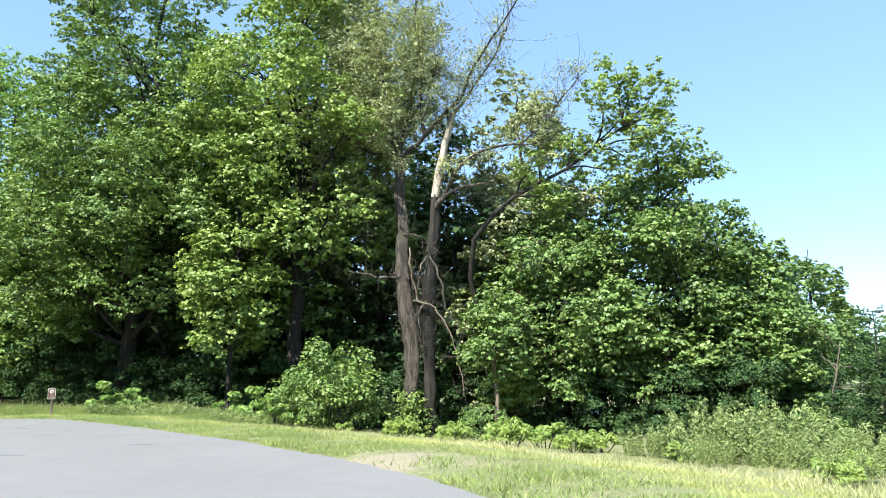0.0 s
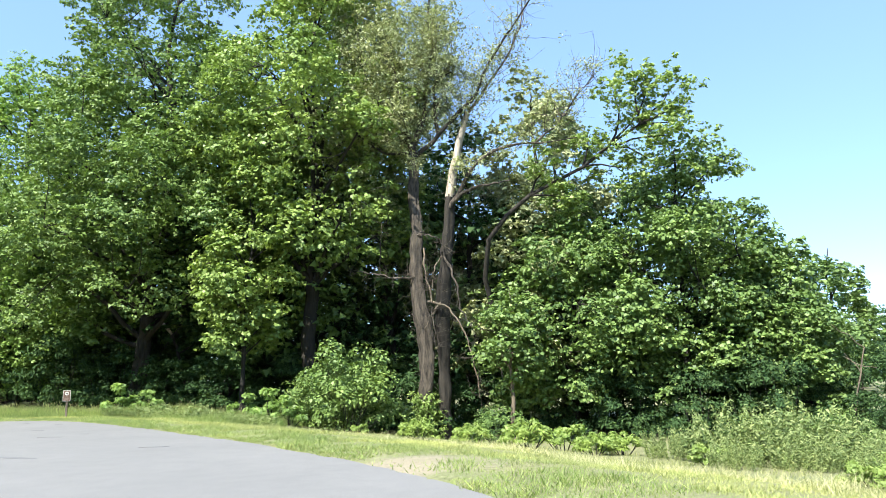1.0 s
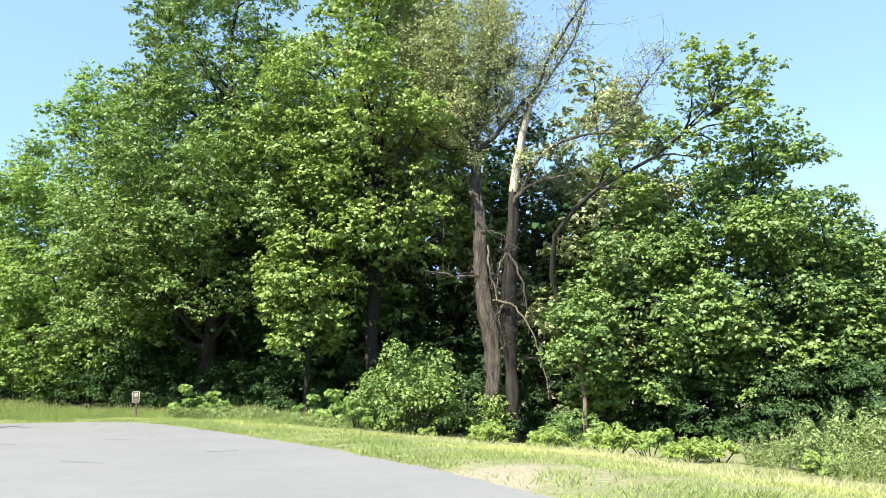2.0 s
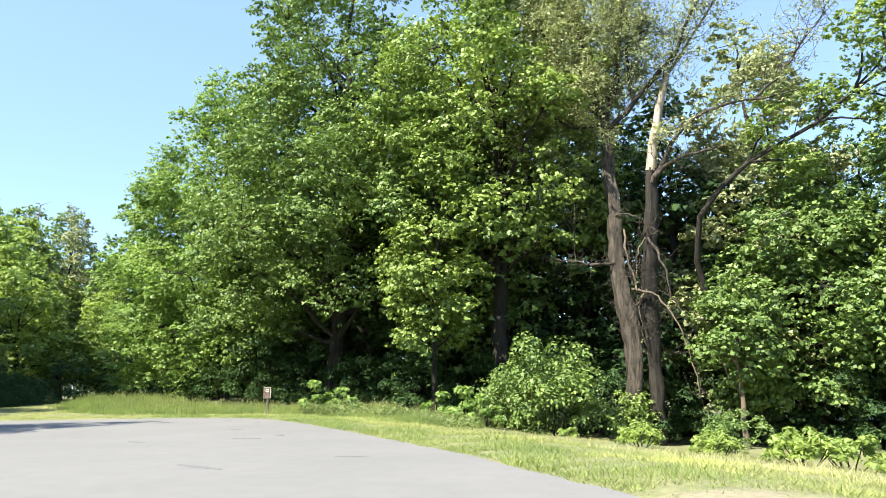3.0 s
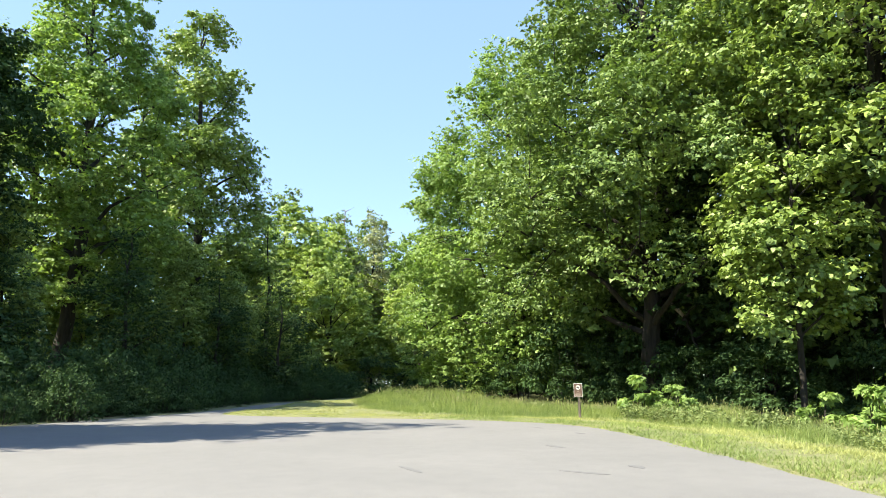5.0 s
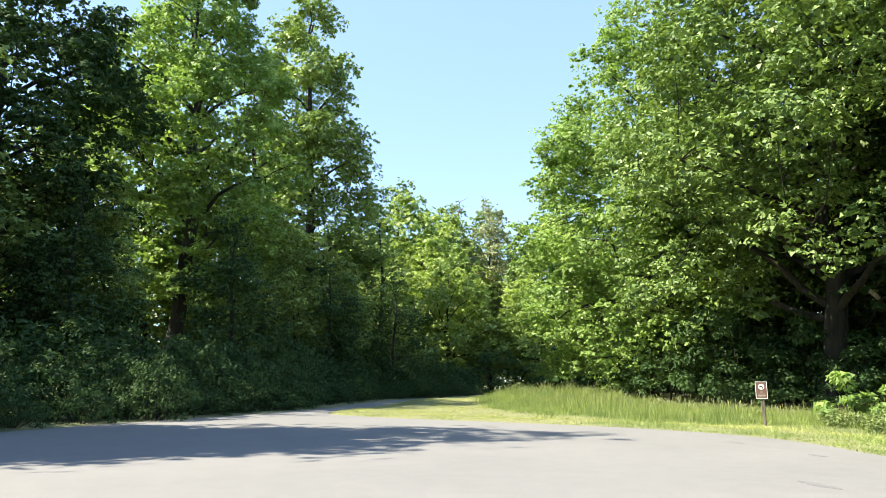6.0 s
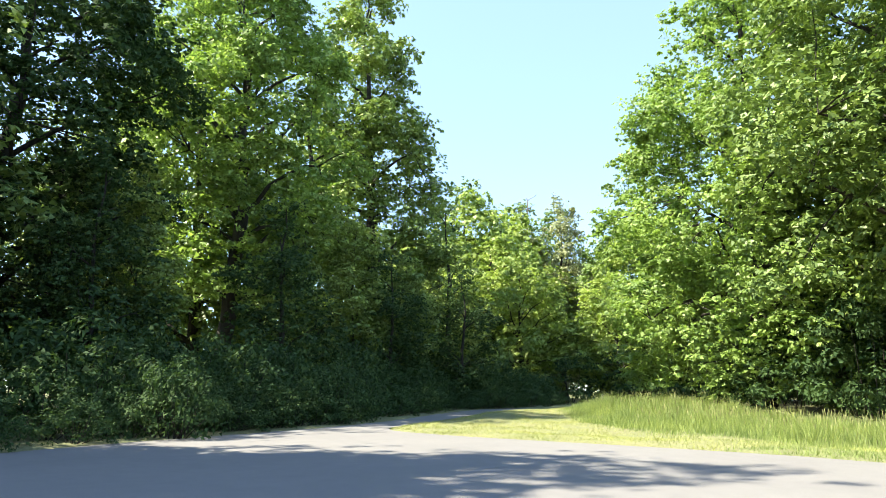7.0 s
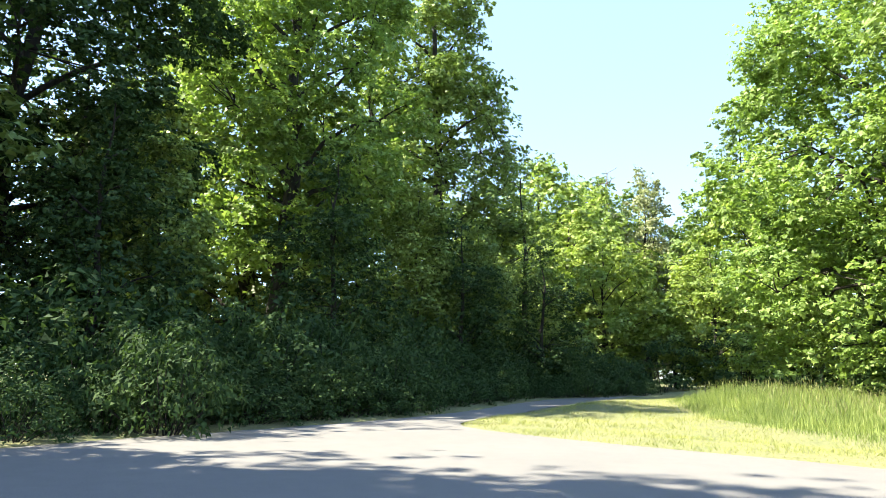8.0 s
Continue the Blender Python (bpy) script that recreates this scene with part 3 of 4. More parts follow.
def old_tree():
    rng = np.random.default_rng(41)
    base = Vector((-4.6, 47.5, floor_at(-4.6, 47.5)))
    ob = thing("old_tree", base, "old half-dead twin-stemmed tree with broken pale top", "tree")
    def line(pts, n=14, rough=0.025):
        p = np.asarray(pts, float) - np.array(base)
        t = np.concatenate([[0], np.cumsum(np.linalg.norm(np.diff(p, axis=0), axis=1))])
        q = np.stack([np.interp(np.linspace(0, t[-1], n), t, p[:, i]) for i in range(3)], -1)
        for _ in range(2):
            q[1:-1] = 0.25 * q[:-2] + 0.5 * q[1:-1] + 0.25 * q[2:]
        return q + np.concatenate([[[0, 0, 0]], rng.normal(0, rough, (n - 1, 3))])
    def stem(name, pts, r0, r1, mat, label="", sides=8, n=14):
        p = line(pts, n, 0.055 if name == "dead_branch" else 0.04)
        r = np.linspace(r0, r1, n) * (1 + rng.normal(0, 0.14 if name == "dead_branch" else 0.07, n))
        v, f = tube(p, r, sides)
        child(name, mesh_of(name, v, f, mat, True), ob, label)
        return p
    y = 47.5
    foot = base.z - 0.3
    def flared(name, pts, radii, mat, label="", sides=12, n=30):
        p = line(pts, n)
        r = np.interp(np.linspace(0, 1, n), np.linspace(0, 1, len(radii)), radii) * (1 + rng.normal(0, 0.05, n))
        v, f = tube(p, r, sides)
        v = v.reshape(n, sides, 3)
        flute = 1 + rng.normal(0, 0.13, sides)[None, :] + np.cumsum(rng.normal(0, 0.035, (n, sides)), 0)
        v = (p[:, None] + (v - p[:, None]) * np.clip(flute, 0.7, 1.35)[..., None]).reshape(-1, 3)
        child(name, mesh_of(name, v, f, mat, True), ob, label)
        return p
    left = flared("trunk", [(-4.8, y, foot), (-4.73, y, 0.6), (-4.55, y, 1.8), (-4.56, y, 3.5), (-4.82, y, 5.2), (-5.1, y, 6.6), (-5.17, y, 8.2), (-5.04, y, 10.6), (-5.25, y, 12.7), (-5.18, y, 14.4), (-5.28, y, 15.7)], (0.46, 0.38, 0.36, 0.40, 0.47, 0.40, 0.35, 0.33, 0.30, 0.28, 0.26, 0.22), BARK_GREY, sides=18, n=44)
    # This stem's shade comes from the darker bark colour.
    flared("trunk", [(-3.8, y + 0.45, foot), (-3.63, y + 0.4, -0.3), (-3.66, y + 0.3, 1.9), (-3.72, y + 0.25, 4.2), (-3.62, y + 0.2, 6.5), (-3.38, y + 0.2, 8.6), (-3.2, y + 0.2, 10.5), (-3.05, y + 0.2, 12.4)], (0.36, 0.30, 0.30, 0.36, 0.38, 0.34, 0.30, 0.24), BARK, "second stem with bark darkened for shade", 15)
    snag = flared("snag", [(-3.05, y + 0.2, 12.3), (-2.99, y + 0.2, 12.8), (-2.71, y + 0.2, 14.25), (-2.39, y + 0.2, 15.8), (-1.77, y + 0.2, 17.7)], (0.24, 0.22, 0.20, 0.17, 0.13), WOOD_BARE, "barkless pale broken stem top", 9, 12)
    flared("bark_strip", [(-2.92, y + 0.34, 12.3), (-2.8, y + 0.33, 13.2), (-2.5, y + 0.3, 14.8), (-2.2, y + 0.28, 16.2), (-1.9, y + 0.25, 17.2)], (0.22, 0.17, 0.15, 0.12, 0.06), BARK, "remnant of dark bark", 7, 10)
    bough = [
        stem("limb", [(-5.28, y, 15.4), (-5.5, y - 0.1, 16.5), (-5.6, y - 0.2, 17.2), (-5.74, y - 0.3, 17.8), (-6.1, y - 0.5, 19.6), (-6.4, y - 0.7, 22.3)], 0.22, 0.03, BARK_GREY),
        stem("limb", [(-5.25, y, 15.4), (-4.76, y, 16.7), (-4.33, y + 0.2, 18.9), (-4.3, y + 0.3, 21.5), (-4.13, y + 0.4, 25.7), (-3.97, y + 0.5, 28.9)], 0.19, 0.04, BARK_GREY),
        stem("limb", [(-5.1, y, 14.9), (-4.56, y, 15.5), (-3.6, y - 0.1, 16.2), (-2.84, y - 0.2, 16.8), (-2.06, y - 0.3, 17.9), (-1.12, y - 0.3, 18.2), (-0.8, y - 0.4, 19.5), (-0.3, y - 0.4, 20.5), (0.97, y - 0.4, 22.3), (2.48, y - 0.5, 24.3), (3.1, y - 0.5, 26.3)], 0.16, 0.03, BARK, n=22),
        stem("limb", [(-3.6, y - 0.1, 16.2), (-3.72, y - 0.2, 17.4), (-3.75, y - 0.3, 18.6), (-3.66, y - 0.4, 19.8), (-3.2, y - 0.4, 20.1), (-2.41, y - 0.5, 20.1)], 0.13, 0.05, BARK),
        stem("limb", [(-3.74, y - 0.3, 19.3), (-3.36, y - 0.4, 20.3), (-3.89, y - 0.5, 21.3), (-3.57, y - 0.5, 23.2)], 0.08, 0.025, BARK),
        stem("limb", [(-1.85, y + 0.2, 17.5), (-1.3, y + 0.2, 18.0), (-0.52, y + 0.2, 19.3), (0.86, y + 0.2, 21.0), (1.99, y + 0.2, 23.7), (2.3, y + 0.2, 26.0)], 0.10, 0.02, BARK_PALE),
        stem("limb", [(-5.4, y, 15.6), (-6.38, y - 0.3, 16.9), (-7.16, y - 0.6, 18.1), (-7.65, y - 0.8, 19.3), (-8.5, y - 1.0, 21.8)], 0.12, 0.03, BARK),
        stem("limb", [(-5.3, y, 15.3), (-6.83, y - 0.4, 15.2), (-7.72, y - 0.6, 15.8), (-8.85, y - 0.8, 16.8)], 0.10, 0.03, BARK),
    ]
    low = [
        stem("limb", [(-3.0, y + 0.1, 11.8), (-2.64, y, 12.2), (-1.77, y - 0.3, 13.4), (-1.01, y - 0.5, 14.5), (0.48, y - 0.6, 15.1), (3.16, y - 0.6, 14.9), (4.79, y - 0.6, 15.2)], 0.15, 0.03, BARK_GREY),
        stem("limb", [(-3.0, y, 11.6), (-2.64, y - 0.1, 12.15), (-1.44, y - 0.3, 12.7), (0.75, y - 0.5, 12.9)], 0.13, 0.04, BARK_GREY),
    ]
    bough.append(stem("limb", [(2.3, y - 0.6, 15.0), (3.76, y - 0.4, 16.2), (4.53, y - 0.2, 17.3), (5.13, y, 18.4), (6.05, y + 0.2, 19.2)], 0.07, 0.02, BARK_GREY))
    dead = "dead barkless branch"
    hung = [
        stem("dead_branch", [(-5.2, y - 0.3, 7.4), (-6.2, y - 0.6, 7.3), (-6.7, y - 0.7, 7.45), (-7.2, y - 0.7, 7.6), (-8.4, y - 0.8, 7.8)], 0.085, 0.03, BARK_GREY, dead, 6),
        stem("dead_branch", [(-3.4, y - 0.1, 8.6), (-2.94, y - 0.5, 7.7), (-2.62, y - 0.6, 6.8), (-2.41, y - 0.6, 5.4), (-2.0, y - 0.7, 4.4), (-1.49, y - 0.7, 4.1), (-0.66, y - 0.7, 4.0)], 0.08, 0.025, BARK_GREY, dead, 6, 18),
        stem("dead_branch", [(-4.4, y - 0.4, 5.9), (-3.77, y - 0.6, 5.8), (-3.16, y - 0.6, 5.6), (-2.65, y - 0.7, 4.95), (-2.17, y - 0.7, 3.9), (-1.79, y - 0.7, 2.8), (-1.5, y - 0.7, 1.3), (-1.42, y - 0.7, 0.3)], 0.075, 0.025, BARK_PALE, dead, 6, 20),
        stem("dead_branch", [(-4.56, y - 0.5, 9.1), (-4.51, y - 0.6, 7.4), (-4.01, y - 0.6, 5.8)], 0.06, 0.05, BARK_PALE, dead, 6, 8),
        stem("dead_branch", [(-3.6, y - 0.4, 5.8), (-4.37, y - 0.6, 4.8), (-4.62, y - 0.6, 4.3)], 0.05, 0.02, BARK_PALE, dead, 5, 8),
        stem("dead_branch", [(-5.0, y - 0.3, 9.95), (-4.13, y - 0.7, 9.9), (-3.26, y - 0.6, 9.1), (-2.68, y - 0.7, 8.7)], 0.05, 0.02, BARK_GREY, dead, 5),
        stem("dead_branch", [(-4.1, y - 0.5, 5.6), (-4.0, y - 0.55, 4.2), (-3.9, y - 0.5, 2.9)], 0.05, 0.025, BARK_GREY, dead, 5, 8),
        stem("dead_branch", [(-3.5, y - 0.3, 8.6), (-3.9, y - 0.6, 7.9), (-4.0, y - 0.6, 6.9), (-4.2, y - 0.6, 6.2)], 0.045, 0.02, BARK_PALE, dead, 5),
        stem("dead_branch", [(-7.2, y - 0.7, 7.6), (-7.17, y - 0.7, 9.3), (-7.06, y - 0.6, 10.7), (-7.0, y - 0.6, 12.4)], 0.025, 0.015, BARK_GREY, dead, 4, 8),
    ]
    twigs, tips = [], []
    def sprout(p, n, size, up, r=0.022):
        for _ in range(n):
            k = rng.integers(2, len(p))
            way = rng.normal(0, 1, 3) + np.array([0, 0, up])
            way *= size * rng.uniform(0.4, 1.1) / np.linalg.norm(way)
            q = bend(rng, p[k], p[k] + way, 6, 0.09)
            twigs.append((q, np.linspace(r, 0.006, 6), 3))
            tips.append(q)
    for p in bough:
        sprout(p, 36, 3.0, 0.9)
    for p in low:
        sprout(p, 12, 1.8, 0.4)
    for p in hung:
        sprout(p, 12, 1.3, -0.3, 0.015)
    sprout(left[6:24], 34, 1.5, -0.1, 0.018)
    sprout(snag[6:], 14, 3.6, 1.6)
    for q in list(tips):
        for _ in range(3):
            k = rng.integers(1, 6)
            way = rng.normal(0, 0.6, 3) + np.array([0, 0, 0.25])
            e = bend(rng, q[k], q[k] + way, 4, 0.1)
            twigs.append((e, np.linspace(0.011, 0.004, 4), 3))
            tips.append(e)
    v, f = tubes(twigs)
    child("twig_tangle", mesh_of("twig_tangle", v, f, BARK_GREY, True), ob, kind="stuff")
    c = np.concatenate([q[1:] for q in tips if q[-1][2] + base.z > 13.5])
    left_side = c[:, 0] + base.x
    c = c[rng.uniform(0, 1, len(c)) < np.clip(0.62 - 0.07 * (left_side + 4.5), 0.14, 0.7)]
    at, out = sprays(rng, c, np.full(len(c), 0.5), 17, 0.9)
    child("foliage", mesh_of("foliage", *leaves(rng, at, out, 0.17, narrow=0.5), LEAF_OLIVE), ob, kind="stuff")
    # open olive crown, in loose bunches that thin out towards the dead side
    d = rng.normal(0, 1, (150, 3))
    d *= (rng.uniform(0.1, 1, 150) ** 0.45 / np.linalg.norm(d, axis=1))[:, None]
    c = np.array([-8.2, y + 1.6, 21.8]) + d * np.array([5.2, 2.4, 10.5]) - np.array(base)
    c = c[rng.uniform(0, 1, 150) < np.clip(1.0 - 0.22 * (c[:, 0] + base.x + 6.0), 0.25, 1.0)]
    c = (c[:, None] + rng.normal(0, 0.8, (len(c), 9, 3))).reshape(-1, 3)
    at, out = tufts(rng, c, rng.uniform(0.3, 0.65, len(c)), np.tile([0, -0.6, 0.4], (len(c), 1)), 40, 5, 0.6)
    child("foliage", mesh_of("foliage", *leaves(rng, at, out, 0.165, narrow=0.65), LEAF_OLIVE), ob, kind="stuff")
    # creeper round the foot
    h = rng.uniform(0, 1, 210) ** 1.7 * 2.5
    a = rng.uniform(0, 2 * np.pi, 210)
    c = np.stack([-0.1 + np.cos(a) * 0.55 + rng.normal(0, 0.3, 210), np.sin(a) * 0.7 - 0.1, h], -1)
    at, out = sprays(rng, c, np.full(210, 0.24), 16, 0.9)
    child("creeper", mesh_of("creeper", *leaves(rng, at, out, 0.15, narrow=0.8), LEAF_FRESH), ob, kind="stuff")


def leaning_tree():
    """A tree that leans out over the hollow and ends in an open crown."""
    rng = np.random.default_rng(43)
    base = np.array((0.6, 53.0, floor_at(0.6, 53.0)))
    ob = thing("leaning_tree", Vector(base), "tree leaning over with an open leafy end", "tree")
    pts = np.array([(0.6, 53.0, base[2] - 0.3), (-0.6, 51.6, 4.0), (-1.7, 50.0, 7.9), (-1.0, 48.6, 9.9), (0.3, 48.5, 11.1), (1.8, 48.4, 12.4), (3.2, 48.3, 12.9), (5.1, 48.2, 13.5), (6.7, 48.2, 15.1), (8.6, 48.2, 16.2), (10.3, 48.2, 16.8)]) - base
    pts[1:-1] = 0.2 * pts[:-2] + 0.6 * pts[1:-1] + 0.2 * pts[2:]
    v, f = tube(pts, np.linspace(0.19, 0.05, len(pts)), 8)
    child("trunk", mesh_of("trunk", v, f, BARK, True), ob)
    ends = np.array([(8.3, 48, 19.8), (9.4, 48.5, 19.0), (7.3, 47.6, 18.0), (10.9, 48.1, 17.4), (10.2, 48, 15.9), (9.9, 47.5, 15.0), (6.2, 48.6, 14.6), (7.6, 47.8, 13.4), (4.4, 48.3, 12.0), (5.6, 47.8, 15.6), (8.8, 48.8, 17.4), (10.6, 48.4, 18.3), (3.0, 48, 14.2), (9.0, 48, 13.6)]) - base
    c = []
    for e in ends:
        k = np.argmin(np.linalg.norm(pts[5:] - e, axis=1)) + 4
        p = bend(rng, pts[k], e, 6, 0.08)
        v, f = tube(p, np.linspace(0.08, 0.02, 6), 5)
        child("limb", mesh_of("limb", v, f, BARK, True), ob)
        c += [p[3] + rng.normal(0, 0.4, 3), p[4] + rng.normal(0, 0.5, 3), p[5] + rng.normal(0, 0.3, 3), p[5] + rng.normal(0, 0.7, 3), p[5] + rng.normal(0, 0.9, 3)]
    c = np.array(c)
    c = (c[:, None] + rng.normal(0, 0.32, (len(c), 3, 3))).reshape(-1, 3)
    at, out = tufts(rng, c, rng.uniform(0.35, 0.75, len(c)), np.tile([0, -0.5, 0.4], (len(c), 1)), 63, 7, 0.6)
    child("crown", mesh_of("crown", *leaves(rng, at, out, 0.19, narrow=0.85), LEAF_FRESH), ob, kind="stuff")


old_tree()
leaning_tree()

# ---- shrubs ----
MOWN_LINE = ((-60, 47), (-39.3, 39.8), (-32.0, 35.9), (-28.0, 35.2), (-24.0, 37.2), (-21.0, 39.6), (-17.5, 38.2), (-12.0, 34.6), (-6.0, 30.4), (0.0, 26.2), (4.0, 22.8), (6.4, 20.2), (8.0, 18.4), (12, 14))
shrub_big = stand(shrub, -8.6, 44.6, 4.9, 2.9, LEAF_MAPLE, 51, size=0.21, count=90, per=84, label="large bright green bush at the wood's edge")
shrub_low = stand(shrub, -13.2, 41.6, 1.35, 0.8, LEAF_BRIGHT, 52, size=0.2, count=16, per=60, label="small bright green bush on the verge")
shrub_deep = stand(shrub, 20.0, 36.5, 3.2, 2.4, LEAF_DEEP, 53, size=0.22, count=40, per=55, label="dark green undergrowth bush")
# Dark leaf colour stands in for the gloom under the crowns.
shrub_shade = stand(shrub, -19.0, 50.0, 3.6, 2.6, LEAF_SHADE_TINT, 54, size=0.2, count=30, per=80, label="undergrowth bush with leaf colour darkened for shade")
# Bank foliage coloured dark in place of shade under overhanging boughs.
shrub_bank = stand(shrub, -36.0, 24.5, 2.4, 1.9, LEAF_SHADE_TINT, 57, size=0.15, count=40, per=46, label="leafy undergrowth on the roadside bank, coloured darker for shade")
shrub_weed = stand(weed_clump, 8.4, 27.6, 1.9, 1.3, LEAF_WEED, 55, stalks=84, each=56, leaf=0.115, label="tall tangled yellow-green weeds on the bank")
weed_low = stand(weed_clump, -17.0, 39.9, 1.05, 0.9, LEAF_WEED, 58, stalks=54, each=26, leaf=0.13, label="upright green weeds at the edge of the mown grass")
shrub_young = stand(shrub, 2.6, 29.6, 0.95, 0.8, LEAF_LIME, 56, size=0.15, count=24, per=60, label="young large-leaved bush on the bank")


for ob in (shrub_deep, shrub_shade, shrub_bank):
    tagged(ob, group="undergrowth bushes")
for ob in (shrub_weed, weed_low, shrub_young):
    tagged(ob, group="weeds on the bank")


def copy_shrub(src, x, y, turn, k, tall=1.0):
    return copy_thing(src, pose(x, y, floor_at(x, y), 0, 0, turn) @ Matrix.Diagonal((k, k, k * tall, 1)))


def scatter_shrubs():
    rng = np.random.default_rng(61)
    # single ones that stand out
    for src, x, y, k in ((shrub_big, -10.6, 45.6, 0.7), (shrub_low, -11.3, 41.0, 1.25), (shrub_low, -10.0, 40.6, 1.1), (shrub_low, -20.0, 41.5, 1.25), (shrub_low, -18.6, 41.8, 1.0), (shrub_young, 0.4, 32.4, 0.85), (shrub_young, -2.2, 35.0, 0.9), (shrub_young, 4.6, 28.6, 0.7), (shrub_young, 9.3, 21.6, 0.55), (shrub_young, 3.6, 31.6, 1.0), (shrub_young, -5.4, 37.4, 0.5),
                         (shrub_weed, 9.9, 28.4, 1.2), (shrub_weed, 11.4, 26.0, 0.7), (shrub_weed, 11.8, 28.8, 0.95), (shrub_weed, 13.0, 25.2, 0.6), (shrub_weed, 12.2, 22.4, 0.5), (shrub_weed, 14.2, 23.4, 0.6), (shrub_weed, 6.6, 28.6, 0.5), (shrub_weed, 4.8, 31.2, 0.45), (shrub_young, 5.4, 29.4, 0.75), (shrub_weed, 8.0, 31.0, 0.7), (shrub_weed, 7.6, 24.6, 0.4), (shrub_weed, 9.2, 25.0, 0.55), (shrub_weed, 9.9, 22.6, 0.42), (shrub_young, 7.4, 26.4, 0.6), (shrub_young, 10.6, 24.2, 0.6), (shrub_weed, 10.8, 30.0, 0.9),
                         (shrub_deep, 13.2, 35.0, 0.6), (shrub_deep, 16.0, 33.0, 0.6), (shrub_deep, 18.6, 31.6, 0.7), (shrub_deep, 0.4, 40.2, 0.55)):
        copy_shrub(src, x, y, rng.uniform(0, 360), k)
    # weeds between the mown grass and the wood
    lx, ly = np.array(MOWN_LINE).T
    for x in np.arange(-20.6, -9.0, 0.95):
        px = x + rng.uniform(-0.3, 0.3)
        copy_shrub(weed_low, px, np.interp(px, lx, ly) + rng.uniform(1.2, 3.4), rng.uniform(0, 360), rng.uniform(0.45, 0.9), rng.uniform(0.7, 1.1))
    # bushes by the notice and deeper in, dark-leaved to imitate shade
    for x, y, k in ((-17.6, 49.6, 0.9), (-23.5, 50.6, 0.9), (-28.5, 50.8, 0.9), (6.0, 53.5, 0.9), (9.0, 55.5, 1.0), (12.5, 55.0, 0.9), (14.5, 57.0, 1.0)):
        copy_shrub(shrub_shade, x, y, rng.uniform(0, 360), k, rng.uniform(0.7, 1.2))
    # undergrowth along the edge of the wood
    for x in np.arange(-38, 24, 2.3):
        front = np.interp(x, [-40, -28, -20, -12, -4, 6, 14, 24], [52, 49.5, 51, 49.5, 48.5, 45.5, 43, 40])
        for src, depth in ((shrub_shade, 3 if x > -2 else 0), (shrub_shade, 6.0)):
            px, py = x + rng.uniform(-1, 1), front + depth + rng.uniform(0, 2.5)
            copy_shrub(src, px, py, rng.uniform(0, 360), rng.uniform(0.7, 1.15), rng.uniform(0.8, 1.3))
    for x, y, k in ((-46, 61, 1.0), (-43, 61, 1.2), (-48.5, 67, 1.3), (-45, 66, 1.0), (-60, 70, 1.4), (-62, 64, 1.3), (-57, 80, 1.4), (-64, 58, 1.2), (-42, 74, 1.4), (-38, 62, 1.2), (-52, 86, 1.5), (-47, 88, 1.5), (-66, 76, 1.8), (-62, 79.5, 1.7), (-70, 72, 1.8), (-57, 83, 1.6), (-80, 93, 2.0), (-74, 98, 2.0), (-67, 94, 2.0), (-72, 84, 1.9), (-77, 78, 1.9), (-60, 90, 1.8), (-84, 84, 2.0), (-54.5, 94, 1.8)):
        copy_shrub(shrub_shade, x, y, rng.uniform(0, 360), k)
    # lighter-leaved bushes that imitate sunlit patches on the dark bank
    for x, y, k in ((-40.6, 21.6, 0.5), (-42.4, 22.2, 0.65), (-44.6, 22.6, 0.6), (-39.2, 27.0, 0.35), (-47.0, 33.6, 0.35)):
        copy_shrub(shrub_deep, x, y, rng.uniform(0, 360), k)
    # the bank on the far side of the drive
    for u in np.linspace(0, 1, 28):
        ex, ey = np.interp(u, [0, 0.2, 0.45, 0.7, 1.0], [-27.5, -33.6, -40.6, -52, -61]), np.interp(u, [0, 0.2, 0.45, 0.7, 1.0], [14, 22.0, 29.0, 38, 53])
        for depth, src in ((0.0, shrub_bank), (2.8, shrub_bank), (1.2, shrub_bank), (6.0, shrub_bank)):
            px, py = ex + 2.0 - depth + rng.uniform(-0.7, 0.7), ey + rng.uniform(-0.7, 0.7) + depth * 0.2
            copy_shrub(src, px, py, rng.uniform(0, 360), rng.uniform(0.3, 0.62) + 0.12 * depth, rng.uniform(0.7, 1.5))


scatter_shrubs()

# ---- grass ----


def blades(rng, p, z, low, high, width, lean):
    n = len(p)
    tuft = np.sin(p[:, 0] * 2.3 + 2 * np.sin(p[:, 1] * 1.1)) + np.sin(p[:, 1] * 2.9 + 2 * np.sin(p[:, 0] * 0.9)) + np.sin(p[:, 0] * 5.3 - p[:, 1] * 4.1)
    h = rng.uniform(low, high, n) * (0.85 + 0.22 * tuft)
    a = rng.uniform(0, 2 * np.pi, n)
    side = np.stack([np.cos(a), np.sin(a), np.zeros(n)], -1) * (width * rng.uniform(0.6, 1.3, n))[:, None]
    foot = np.concatenate([p, z[:, None] - 0.02], 1)
    tip = foot + np.stack([rng.normal(0, lean, n) * h, rng.normal(0, lean, n) * h, h], -1)
    v = np.stack([foot - side, foot + side, tip], 1).reshape(-1, 3)
    return v, np.arange(3 * n).reshape(n, 3), tip


